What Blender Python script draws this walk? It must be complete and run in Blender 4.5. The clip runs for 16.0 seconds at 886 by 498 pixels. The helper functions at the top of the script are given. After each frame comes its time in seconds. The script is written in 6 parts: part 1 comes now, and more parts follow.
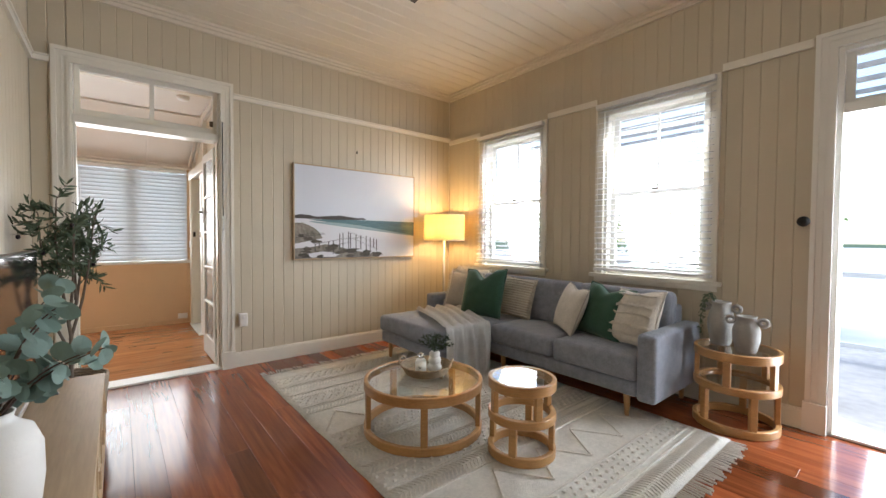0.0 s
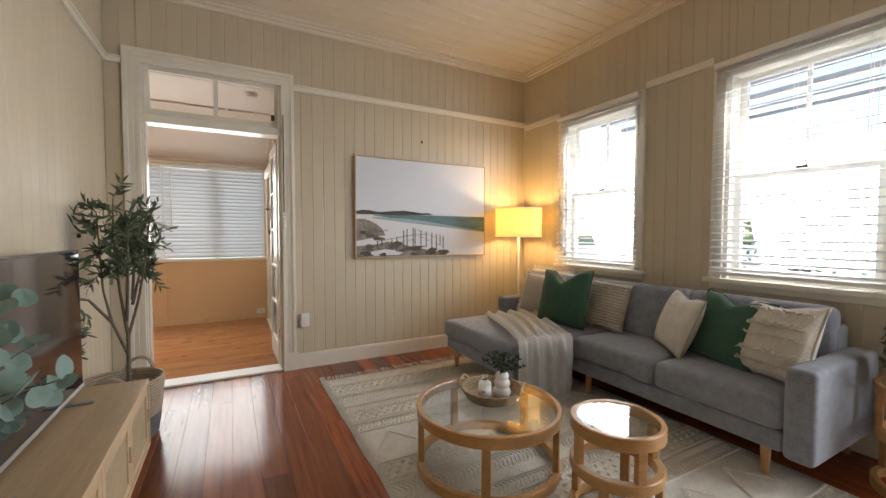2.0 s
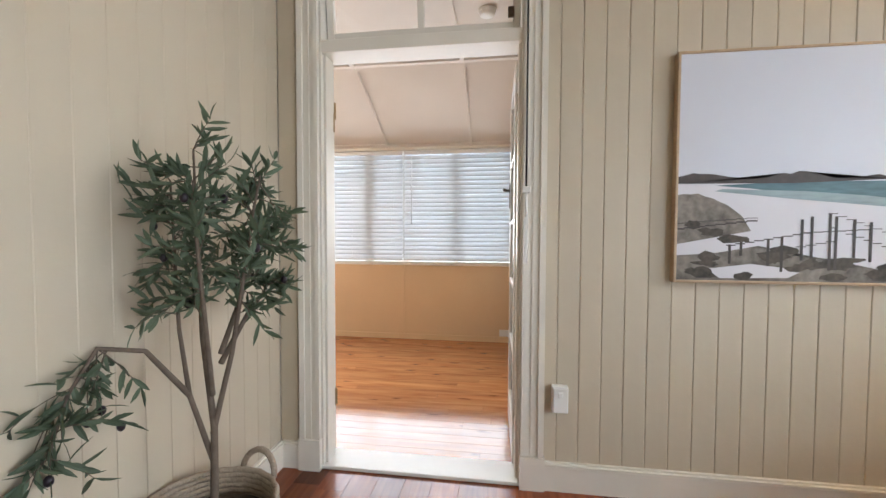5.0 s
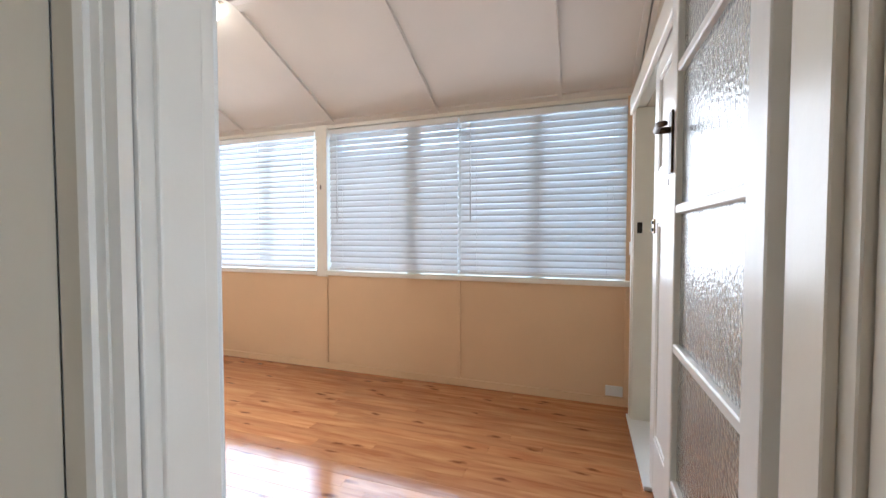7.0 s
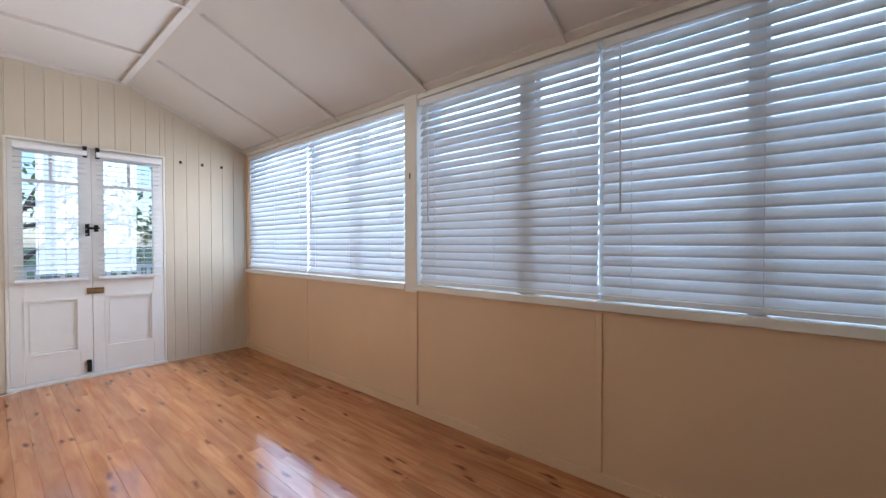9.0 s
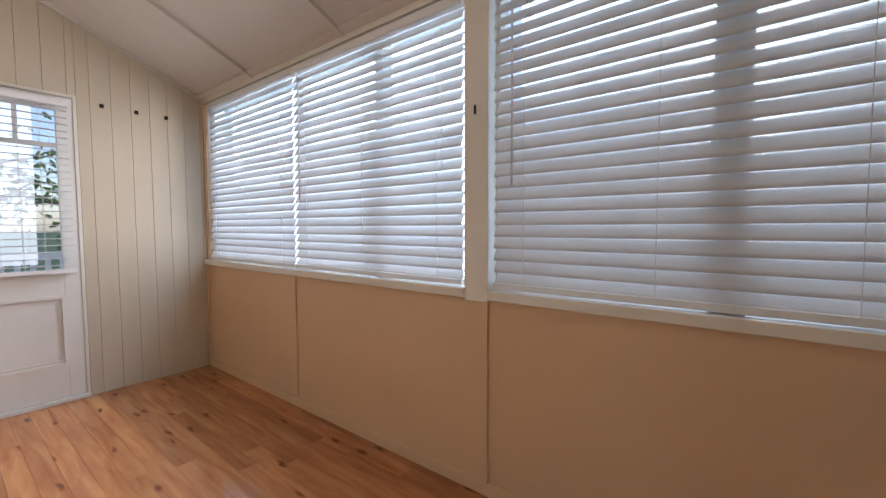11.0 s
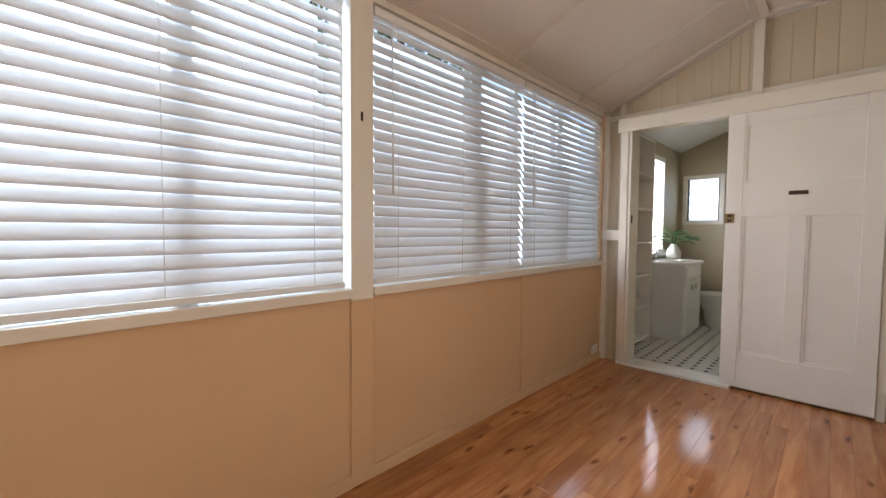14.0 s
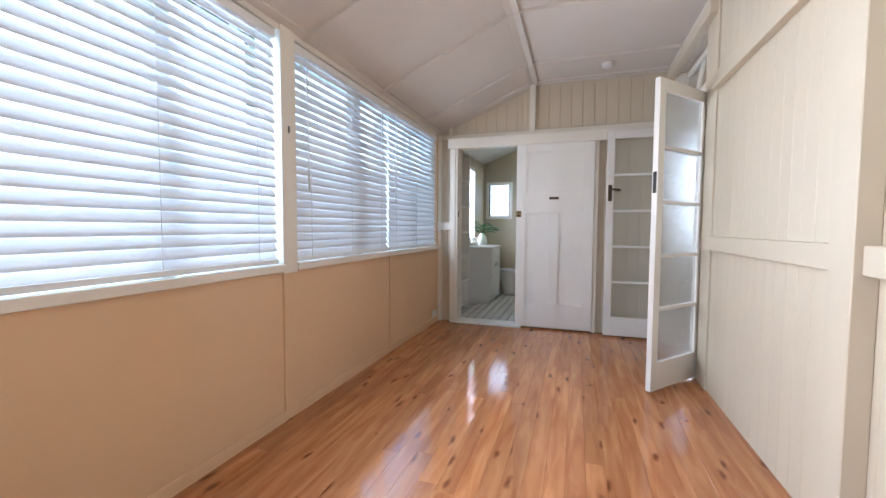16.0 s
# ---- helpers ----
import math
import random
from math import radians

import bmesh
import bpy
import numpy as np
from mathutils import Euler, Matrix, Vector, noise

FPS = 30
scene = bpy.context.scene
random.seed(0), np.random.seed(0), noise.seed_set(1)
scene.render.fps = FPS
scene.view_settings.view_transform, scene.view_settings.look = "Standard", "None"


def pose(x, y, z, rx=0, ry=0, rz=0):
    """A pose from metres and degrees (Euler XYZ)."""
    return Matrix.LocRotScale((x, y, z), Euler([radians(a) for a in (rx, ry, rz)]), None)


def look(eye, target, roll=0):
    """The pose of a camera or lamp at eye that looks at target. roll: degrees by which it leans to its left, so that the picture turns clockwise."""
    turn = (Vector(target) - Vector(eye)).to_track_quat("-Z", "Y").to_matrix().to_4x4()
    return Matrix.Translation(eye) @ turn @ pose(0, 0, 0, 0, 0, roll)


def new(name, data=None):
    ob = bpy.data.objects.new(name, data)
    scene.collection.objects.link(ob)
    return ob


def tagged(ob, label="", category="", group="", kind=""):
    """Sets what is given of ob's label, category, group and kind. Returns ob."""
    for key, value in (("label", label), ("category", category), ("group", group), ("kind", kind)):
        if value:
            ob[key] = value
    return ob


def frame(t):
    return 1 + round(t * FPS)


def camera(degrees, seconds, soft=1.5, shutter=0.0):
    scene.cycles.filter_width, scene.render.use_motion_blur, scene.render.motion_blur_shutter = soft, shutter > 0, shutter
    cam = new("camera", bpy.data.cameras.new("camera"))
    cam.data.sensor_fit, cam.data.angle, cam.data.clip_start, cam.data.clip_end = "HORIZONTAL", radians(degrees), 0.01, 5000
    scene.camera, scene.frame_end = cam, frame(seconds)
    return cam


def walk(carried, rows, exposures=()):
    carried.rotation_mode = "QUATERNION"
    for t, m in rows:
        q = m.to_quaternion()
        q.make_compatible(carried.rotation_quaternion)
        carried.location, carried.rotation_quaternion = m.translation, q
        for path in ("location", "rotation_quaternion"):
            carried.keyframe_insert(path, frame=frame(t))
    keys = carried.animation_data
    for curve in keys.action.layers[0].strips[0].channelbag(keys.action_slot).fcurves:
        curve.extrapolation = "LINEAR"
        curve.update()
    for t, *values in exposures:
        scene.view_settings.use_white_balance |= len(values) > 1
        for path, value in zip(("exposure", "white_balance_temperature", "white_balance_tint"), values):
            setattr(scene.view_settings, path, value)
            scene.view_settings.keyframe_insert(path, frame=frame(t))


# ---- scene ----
cam = camera(96.1, 16.0)
PATH = [
    (0, (0.256, -4.186, 1.253), (1.52, -2.637, 1.196), 0.4),
    (0.5, (0.28, -4.185, 1.251), (1.504, -2.604, 1.193), 0.2),
    (1, (0.322, -4.168, 1.25), (1.512, -2.561, 1.188), 0.2),
    (1.5, (0.413, -4.104, 1.246), (1.54, -2.453, 1.177), 0.1),
    (2, (0.584, -3.858, 1.258), (1.525, -2.095, 1.179), 0.1),
    (2.5, (0.728, -3.586, 1.282), (1.428, -1.715, 1.204), 0.1),
    (3, (0.869, -3.316, 1.275), (1.26, -1.355, 1.207), 0.1),
    (3.5, (0.909, -3.002, 1.258), (1.018, -1.006, 1.19), 0.3),
    (4, (0.913, -2.677, 1.253), (0.838, -0.68, 1.193), 0.3),
    (4.2, (0.909, -2.524, 1.239), (0.783, -0.529, 1.173), 0.3),
    (6.3, (0.796, -0.974, 1.21), (0.308, 0.965, 1.147), 0.1),
    (6.5, (0.772, -0.827, 1.212), (0.239, 1.1, 1.15), 0.1),
    (7, (0.738, -0.488, 1.226), (0.078, 1.399, 1.158), 0.0),
    (7.5, (0.699, -0.156, 1.238), (-0.138, 1.659, 1.173), -0.1),
    (8, (0.648, 0.156, 1.217), (-0.381, 1.87, 1.171), -0.3),
    (8.5, (0.573, 0.405, 1.199), (-0.609, 2.018, 1.158), -0.3),
    (9, (0.496, 0.622, 1.192), (-0.816, 2.131, 1.163), -0.1),
    (9.5, (0.348, 0.756, 1.172), (-1.055, 2.181, 1.147), 0.0),
    (9.7, (0.236, 0.814, 1.17), (-1.189, 2.217, 1.143), 0.1),
    (11.8, (-1.092, 1.292, 1.172), (-1.723, 3.185, 1.04), 0.1),
    (12, (-1.213, 1.309, 1.172), (-1.603, 3.267, 1.05), 0.2),
    (12.5, (-1.522, 1.261, 1.176), (-1.301, 3.244, 1.048), 0.6),
    (13, (-1.86, 1.197, 1.177), (-1.064, 3.03, 1.07), 0.4),
    (13.5, (-2.204, 1.155, 1.172), (-1.051, 2.787, 1.085), 0.2),
    (14, (-2.537, 1.081, 1.163), (-1.112, 2.481, 1.072), 0.4),
    (14.5, (-2.783, 1.079, 1.161), (-1.164, 2.248, 1.058), 0.3),
    (15, (-2.995, 1.085, 1.158), (-1.236, 2.03, 1.047), 0.4),
    (15.5, (-3.215, 1.065, 1.14), (-1.367, 1.825, 1.033), 0.4),
    (16, (-3.411, 1.033, 1.117), (-1.516, 1.665, 1.009), 0.3),
]
walk(cam, [(t, look(eye, target, roll)) for t, eye, target, roll in PATH],
     exposures=[(0, 1.7, 6100, 10), (0.6, 1.65, 6200, 10), (1.5, 1.45, 6400, 10), (2.5, 1.65, 6500, 11), (3.4, 1.88, 6300, 10), (4.2, 1.9, 6050, 10), (6.3, 1.65, 5700, 10), (8.0, 1.35, 5200, 8), (9.0, 0.85, 5200, 11), (9.7, 0.75, 5250, 14),
                (11.8, 0.33, 6150, 15), (13.2, 0.5, 6250, 17), (14.0, 0.9, 6200, 14), (14.4, 1.15, 5900, 12), (15.0, 1.25, 5600, 12), (16.0, 1.2, 5300, 11)])

# ---- world, sun and exposure ----
world = bpy.data.worlds.new("world")
scene.world = world
world.use_nodes = True
wn = world.node_tree
sky = wn.nodes.new("ShaderNodeTexSky")
sky.sky_type, sky.sun_disc = "NISHITA", False
sky.sun_elevation, sky.sun_rotation = radians(50), radians(0)
wn.nodes["Background"].inputs["Strength"].default_value = 0.15
wn.links.new(sky.outputs[0], wn.nodes["Background"].inputs["Color"])
sun = new("sun", bpy.data.lights.new("sun", "SUN"))
sun.data.energy, sun.data.angle, sun.data.color = 1.3, radians(12.0), (1.0, 0.96, 0.91)
sun.matrix_world = look((0, 6.4, 7.7), (0, 0, 0))


def daylight(name, eye, target, w, h, watts, spread=180, colour=(0.93, 0.97, 1.0)):
    """Sky light standing in an opening."""
    ob = new(name, bpy.data.lights.new(name, "AREA"))
    ob.data.shape, ob.data.size, ob.data.size_y, ob.data.energy, ob.data.color = "RECTANGLE", w, h, watts, colour
    ob.data.spread = radians(spread)
    ob.matrix_world = look(eye, target)
    return ob


daylight("sky_in_east_door", (3.99, -4.21, 1.05), (1.4, -2.2, 0.7), 0.78, 2.0, 26)
daylight("sky_in_window_1", (3.985, -1.107, 1.67), (3.0, -1.107, 1.2), 0.84, 1.48, 15)
daylight("sky_in_window_2", (3.985, -2.67, 1.67), (3.0, -2.67, 1.2), 0.82, 1.48, 14)
daylight("sky_in_west_bay", (-2.87, 2.56, 1.53), (-2.87, 0, 1.5), 2.45, 1.18, 20, 125, (1.0, 0.96, 0.91))
daylight("sky_behind_west_blinds", (-2.87, 2.80, 1.55), (-2.87, 0, 1.55), 2.5, 1.25, 38, colour=(0.66, 0.84, 1.0))
daylight("sky_behind_east_blinds", (-0.21, 2.80, 1.55), (-0.21, 0, 1.55), 2.4, 1.25, 14, colour=(0.68, 0.85, 1.0))
daylight("sky_in_west_door", (-4.385, 1.26, 1.45), (0, 1.26, 1.2), 0.7, 1.05, 1.2)
daylight("sky_in_east_bay", (-0.21, 2.56, 1.53), (-0.21, 0, 1.5), 2.4, 1.18, 9, 140, (1.0, 0.96, 0.91))
daylight("sky_in_bath_window", (2.63, 2.74, 1.5), (2.63, 0, 1.5), 0.44, 1.0, 17)
daylight("sky_in_bath_louvre", (3.68, 2.32, 1.6), (0, 2.32, 1.6), 0.36, 0.5, 0.6)


# ---- materials ----
def mat(name, base, rough=0.6, metal=0.0, var=0.12, scale=6.0, bump=0.0, bscale=60.0, alt=None, coat=0.0, sheen=0.0,
        rand=0.0, stretch=(1, 1, 1), thin=0.0, spec=0.5):
    """Painted, wooden or woven surface: two scales of noise on the colour, fine relief, and a random shift per piece."""
    m = bpy.data.materials.new(name)
    m.use_nodes = True
    nt = m.node_tree
    N, L = nt.nodes.new, nt.links.new
    b = nt.nodes["Principled BSDF"]
    b.inputs["Roughness"].default_value, b.inputs["Metallic"].default_value = rough, metal
    b.inputs["Coat Weight"].default_value, b.inputs["Sheen Weight"].default_value = coat, sheen
    b.inputs["Specular IOR Level"].default_value = spec
    if coat:
        b.inputs["Coat Roughness"].default_value = 0.08
    tc, mp = N("ShaderNodeTexCoord"), N("ShaderNodeMapping")
    mp.inputs["Scale"].default_value = stretch
    L(tc.outputs["Object"], mp.inputs["Vector"])
    n1, n2 = N("ShaderNodeTexNoise"), N("ShaderNodeTexNoise")
    n1.inputs["Scale"].default_value, n1.inputs["Detail"].default_value = scale, 6
    n2.inputs["Scale"].default_value, n2.inputs["Detail"].default_value = scale * 0.17, 3
    L(mp.outputs[0], n1.inputs["Vector"])
    L(mp.outputs[0], n2.inputs["Vector"])
    add = N("ShaderNodeMath")
    add.operation = "ADD"
    L(n1.outputs["Fac"], add.inputs[0])
    L(n2.outputs["Fac"], add.inputs[1])
    ramp = N("ShaderNodeMapRange")
    ramp.inputs["From Min"].default_value, ramp.inputs["From Max"].default_value = 0.7, 1.3
    L(add.outputs[0], ramp.inputs["Value"])
    mix = N("ShaderNodeMix")
    mix.data_type = "RGBA"
    alt = alt or tuple(c * (1 - var) for c in base)
    mix.inputs["A"].default_value, mix.inputs["B"].default_value = (*alt, 1), (*base, 1)
    L(ramp.outputs[0], mix.inputs["Factor"])
    col = mix.outputs["Result"]
    if rand:
        oi, hs, mr = N("ShaderNodeObjectInfo"), N("ShaderNodeHueSaturation"), N("ShaderNodeMapRange")
        mr.inputs["To Min"].default_value, mr.inputs["To Max"].default_value = 1 - rand, 1 + rand
        L(oi.outputs["Random"], mr.inputs["Value"])
        L(mr.outputs[0], hs.inputs["Value"])
        L(col, hs.inputs["Color"])
        col = hs.outputs["Color"]
    L(col, b.inputs["Base Color"])
    if bump:
        n3, bp = N("ShaderNodeTexNoise"), N("ShaderNodeBump")
        n3.inputs["Scale"].default_value, n3.inputs["Detail"].default_value = bscale, 4
        bp.inputs["Strength"].default_value, bp.inputs["Distance"].default_value = bump, 0.01
        L(mp.outputs[0], n3.inputs["Vector"])
        L(n3.outputs["Fac"], bp.inputs["Height"])
        L(bp.outputs[0], b.inputs["Normal"])
    if thin:
        tr, ms = N("ShaderNodeBsdfTranslucent"), N("ShaderNodeMixShader")
        ms.inputs["Fac"].default_value = thin
        L(col, tr.inputs["Color"])
        L(b.outputs[0], ms.inputs[1])
        L(tr.outputs[0], ms.inputs[2])
        L(ms.outputs[0], nt.nodes["Material Output"].inputs["Surface"])
    return m


def wood_floor(name, light, dark, rough, knots, axis):
    """Floor boards: long grain along one axis, a random tone for each board and, for pine, dark knots."""
    m = bpy.data.materials.new(name)
    m.use_nodes = True
    nt = m.node_tree
    N, L = nt.nodes.new, nt.links.new
    b = nt.nodes["Principled BSDF"]
    tc, mp, oi = N("ShaderNodeTexCoord"), N("ShaderNodeMapping"), N("ShaderNodeObjectInfo")
    mp.inputs["Scale"].default_value = (1.5, 13, 13) if axis == "x" else (22, 1.2, 22)
    comb = N("ShaderNodeVectorMath")
    comb.operation = "MULTIPLY_ADD"
    comb.inputs[1].default_value = (37, 37, 37)
    L(oi.outputs["Random"], comb.inputs[0])
    L(tc.outputs["Object"], comb.inputs[2])
    L(comb.outputs[0], mp.inputs["Vector"])
    g = N("ShaderNodeTexNoise")
    g.inputs["Scale"].default_value, g.inputs["Detail"].default_value, g.inputs["Distortion"].default_value = 1.6, 5 if knots else 8, 0.6
    L(mp.outputs[0], g.inputs["Vector"])
    r = N("ShaderNodeMapRange")
    r.inputs["From Min"].default_value, r.inputs["From Max"].default_value = 0.3, 0.7
    L(g.outputs["Fac"], r.inputs["Value"])
    mix = N("ShaderNodeMix")
    mix.data_type = "RGBA"
    mix.inputs["A"].default_value, mix.inputs["B"].default_value = (*dark, 1), (*light, 1)
    L(r.outputs[0], mix.inputs["Factor"])
    hs, mr = N("ShaderNodeHueSaturation"), N("ShaderNodeMapRange")
    mr.inputs["To Min"].default_value, mr.inputs["To Max"].default_value = (0.82, 1.13) if knots else (0.42, 1.4)
    L(oi.outputs["Random"], mr.inputs["Value"])
    L(mr.outputs[0], hs.inputs["Value"])
    L(mix.outputs["Result"], hs.inputs["Color"])
    col = hs.outputs["Color"]
    if knots:
        mk, v = N("ShaderNodeMapping"), N("ShaderNodeTexVoronoi")
        mk.inputs["Scale"].default_value = (1.7, 5.5, 1) if axis == "x" else (5.5, 1.7, 1)
        v.voronoi_dimensions = "2D"
        v.inputs["Scale"].default_value, v.inputs["Randomness"].default_value = 1.0, 1.0
        wn2, wa = N("ShaderNodeTexNoise"), N("ShaderNodeVectorMath")
        wn2.inputs["Scale"].default_value = 9.0
        wa.operation = "MULTIPLY_ADD"
        wa.inputs[1].default_value = (0.09, 0.05, 0.0) if axis == "x" else (0.05, 0.09, 0.0)
        L(comb.outputs[0], wn2.inputs["Vector"])
        L(wn2.outputs["Color"], wa.inputs[0])
        L(comb.outputs[0], wa.inputs[2])
        L(wa.outputs[0], mk.inputs["Vector"])
        L(mk.outputs[0], v.inputs["Vector"])
        kr = N("ShaderNodeMapRange")
        kr.inputs["From Min"].default_value, kr.inputs["From Max"].default_value = 0.028, 0.098
        L(v.outputs["Distance"], kr.inputs["Value"])
        km = N("ShaderNodeMix")
        km.data_type = "RGBA"
        km.inputs["A"].default_value = (dark[0] * 0.5, dark[1] * 0.42, dark[2] * 0.4, 1)
        L(kr.outputs[0], km.inputs["Factor"])
        L(col, km.inputs["B"])
        col = km.outputs["Result"]
    L(col, b.inputs["Base Color"])
    w = N("ShaderNodeTexNoise")
    w.inputs["Scale"].default_value = 3.0
    L(tc.outputs["Object"], w.inputs["Vector"])
    rr = N("ShaderNodeMapRange")
    rr.inputs["To Min"].default_value, rr.inputs["To Max"].default_value = rough * 0.7, rough * 1.6
    L(w.outputs["Fac"], rr.inputs["Value"])
    L(rr.outputs[0], b.inputs["Roughness"])
    bp = N("ShaderNodeBump")
    b.inputs["Specular IOR Level"].default_value = 0.7 if knots else 0.5
    bp.inputs["Strength"].default_value, bp.inputs["Distance"].default_value = 0.05, 0.004
    L(g.outputs["Fac"], bp.inputs["Height"])
    L(bp.outputs[0], b.inputs["Normal"])
    return m


def glass_mat(name, rough=0.0, tint=(1, 1, 1), bump=0.0, bscale=70.0):
    m = bpy.data.materials.new(name)
    m.use_nodes = True
    nt = m.node_tree
    N, L = nt.nodes.new, nt.links.new
    b = nt.nodes["Principled BSDF"]
    b.inputs["Transmission Weight"].default_value, b.inputs["Roughness"].default_value = 1.0, rough
    b.inputs["Base Color"].default_value, b.inputs["IOR"].default_value = (*tint, 1), 1.45
    if bump:
        tc, v, bp = N("ShaderNodeTexCoord"), N("ShaderNodeTexVoronoi"), N("ShaderNodeBump")
        v.feature, v.inputs["Scale"].default_value = "SMOOTH_F1", bscale
        bp.inputs["Strength"].default_value, bp.inputs["Distance"].default_value = bump, 0.01
        L(tc.outputs["Object"], v.inputs["Vector"])
        L(v.outputs["Distance"], bp.inputs["Height"])
        L(bp.outputs[0], b.inputs["Normal"])
    return m


def emit_mat(name, colour, strength):
    m = bpy.data.materials.new(name)
    m.use_nodes = True
    b = m.node_tree.nodes["Principled BSDF"]
    b.inputs["Emission Color"].default_value, b.inputs["Emission Strength"].default_value = (*colour, 1), strength
    return m


M_CREAM = mat("cream_wall_paint", (0.57, 0.495, 0.37), 0.45, var=0.07, scale=3, bump=0.06, bscale=35, rand=0.025)
M_PEACH = mat("cream_sheet_paint", (0.69, 0.475, 0.28), 0.5, var=0.07, scale=2.5, bump=0.05, bscale=30)
M_PALE = mat("pale_wall_paint", (0.61, 0.53, 0.40), 0.45, var=0.07, scale=3, bump=0.06, bscale=35, rand=0.02)
M_TRIM = mat("white_gloss_trim", (0.78, 0.735, 0.64), 0.28, var=0.07, scale=5, bump=0.08, bscale=25)
M_WHITE = mat("white_paint", (0.80, 0.78, 0.73), 0.35, var=0.06, scale=5, bump=0.05, bscale=25)
M_CEIL = mat("cream_ceiling_paint", (0.72, 0.655, 0.55), 0.6, var=0.06, scale=2, bump=0.04)
M_SCEIL = mat("white_sheet_ceiling_paint", (0.68, 0.625, 0.56), 0.6, var=0.09, scale=1.6, bump=0.04)
M_FLOOR = wood_floor("polished_red_hardwood", (0.27, 0.074, 0.024), (0.15, 0.034, 0.011), 0.135, False, "y")
M_PINE = wood_floor("orange_pine_boards", (0.52, 0.23, 0.088), (0.33, 0.115, 0.036), 0.095, True, "x")
M_DARK = mat("dark_gap", (0.03, 0.025, 0.02), 0.9)
M_SLAT = mat("white_blind_slat", (0.80, 0.79, 0.78), 0.4, var=0.04, scale=8, thin=0.36)
M_BLIND = mat("white_blind_rail", (0.80, 0.79, 0.77), 0.4, var=0.04)
M_GLASS = glass_mat("clear_glass")
M_OBSC = glass_mat("obscure_glass", 0.22, (0.95, 0.97, 0.96), 0.17, 110)
M_IRON = mat("black_iron", (0.02, 0.018, 0.016), 0.45, 0.6, var=0.3)
M_BRASS = mat("aged_brass", (0.34, 0.23, 0.10), 0.4, 0.9, var=0.4, scale=30)
M_BRONZE = mat("dark_bronze", (0.10, 0.07, 0.045), 0.42, 0.8, var=0.4, scale=30)
M_OAK = mat("pale_oak_veneer", (0.52, 0.37, 0.22), 0.45, var=0.22, scale=5, stretch=(18, 1.5, 18), bump=0.05)
M_BENT = mat("honey_timber", (0.50, 0.27, 0.10), 0.35, var=0.3, scale=10, stretch=(3, 3, 14), bump=0.04)
M_SOFA = mat("grey_wool_fabric", (0.25, 0.265, 0.31), 0.9, var=0.35, scale=120, bump=0.35, bscale=420, sheen=0.25)
M_GREEN = mat("forest_green_linen", (0.025, 0.085, 0.05), 0.85, var=0.25, scale=90, bump=0.3, bscale=380, sheen=0.15)
M_LINEN = mat("natural_linen", (0.44, 0.395, 0.34), 0.9, var=0.18, scale=110, bump=0.4, bscale=360)
M_WHITELINEN = mat("cream_boucle", (0.66, 0.61, 0.53), 0.9, var=0.2, scale=70, bump=0.8, bscale=160)
M_THROW = mat("grey_beige_throw", (0.83, 0.81, 0.78), 0.95, var=0.14, scale=90, bump=0.5, bscale=300, sheen=0.2)
M_RUG = mat("ivory_wool_rug", (0.68, 0.64, 0.57), 0.95, var=0.2, scale=60, bump=0.9, bscale=200)
M_RUGHI = mat("cream_raised_wool", (0.74, 0.69, 0.61), 0.95, var=0.15, scale=90, bump=0.8, bscale=260)
M_PLASTIC = mat("white_plastic", (0.80, 0.79, 0.76), 0.35, var=0.03)


# ---- helpers for meshes ----
def part(name, bm, material, parent=None, label="", smooth=False):
    me = bpy.data.meshes.new(name)
    bm.to_mesh(me)
    bm.free()
    if smooth:
        for p in me.polygons:
            p.use_smooth = True
    me.materials.append(material)
    ob = new(name, me)
    ob.parent = parent
    if label:
        ob["label"] = label
    return ob


def share(name, me, parent, m=None):
    ob = new(name, me)
    ob.parent = parent
    if m is not None:
        ob.matrix_basis = m
    return ob


def thing(name, label, category, group="", kind="", m=None):
    ob = new(name)
    if m is not None:
        ob.matrix_basis = m
    return tagged(ob, label, category, group, kind)


def box(bm, x0, x1, y0, y1, z0, z1, m=None):
    x0, x1, y0, y1, z0, z1 = min(x0, x1), max(x0, x1), min(y0, y1), max(y0, y1), min(z0, z1), max(z0, z1)
    c = [(x0, y0, z0), (x1, y0, z0), (x1, y1, z0), (x0, y1, z0), (x0, y0, z1), (x1, y0, z1), (x1, y1, z1), (x0, y1, z1)]
    v = [bm.verts.new(m @ Vector(p) if m is not None else p) for p in c]
    for f in ((0, 3, 2, 1), (4, 5, 6, 7), (0, 1, 5, 4), (1, 2, 6, 5), (2, 3, 7, 6), (3, 0, 4, 7)):
        bm.faces.new([v[i] for i in f])
    return v


def boxes(*dims, bevel=0.0, seg=2):
    bm = bmesh.new()
    for d in dims:
        box(bm, *d)
    if bevel:
        bmesh.ops.bevel(bm, geom=bm.edges[:], offset=bevel, segments=seg, affect="EDGES", profile=0.5)
    return bm


def lathe(profile, n=32, m=None, bm=None):
    """A turned shape from (radius, height) pairs."""
    bm = bm or bmesh.new()
    rings = []
    for r, z in profile:
        ring = []
        for i in range(n):
            a = 2 * math.pi * i / n
            p = Vector((r * math.cos(a), r * math.sin(a), z))
            ring.append(bm.verts.new(m @ p if m is not None else p))
        rings.append(ring)
    for a, b in zip(rings, rings[1:]):
        for i in range(n):
            bm.faces.new((a[i], a[(i + 1) % n], b[(i + 1) % n], b[i]))
    if profile[0][0] > 1e-4:
        bm.faces.new(rings[0][::-1])
    if profile[-1][0] > 1e-4:
        bm.faces.new(rings[-1])
    return bm


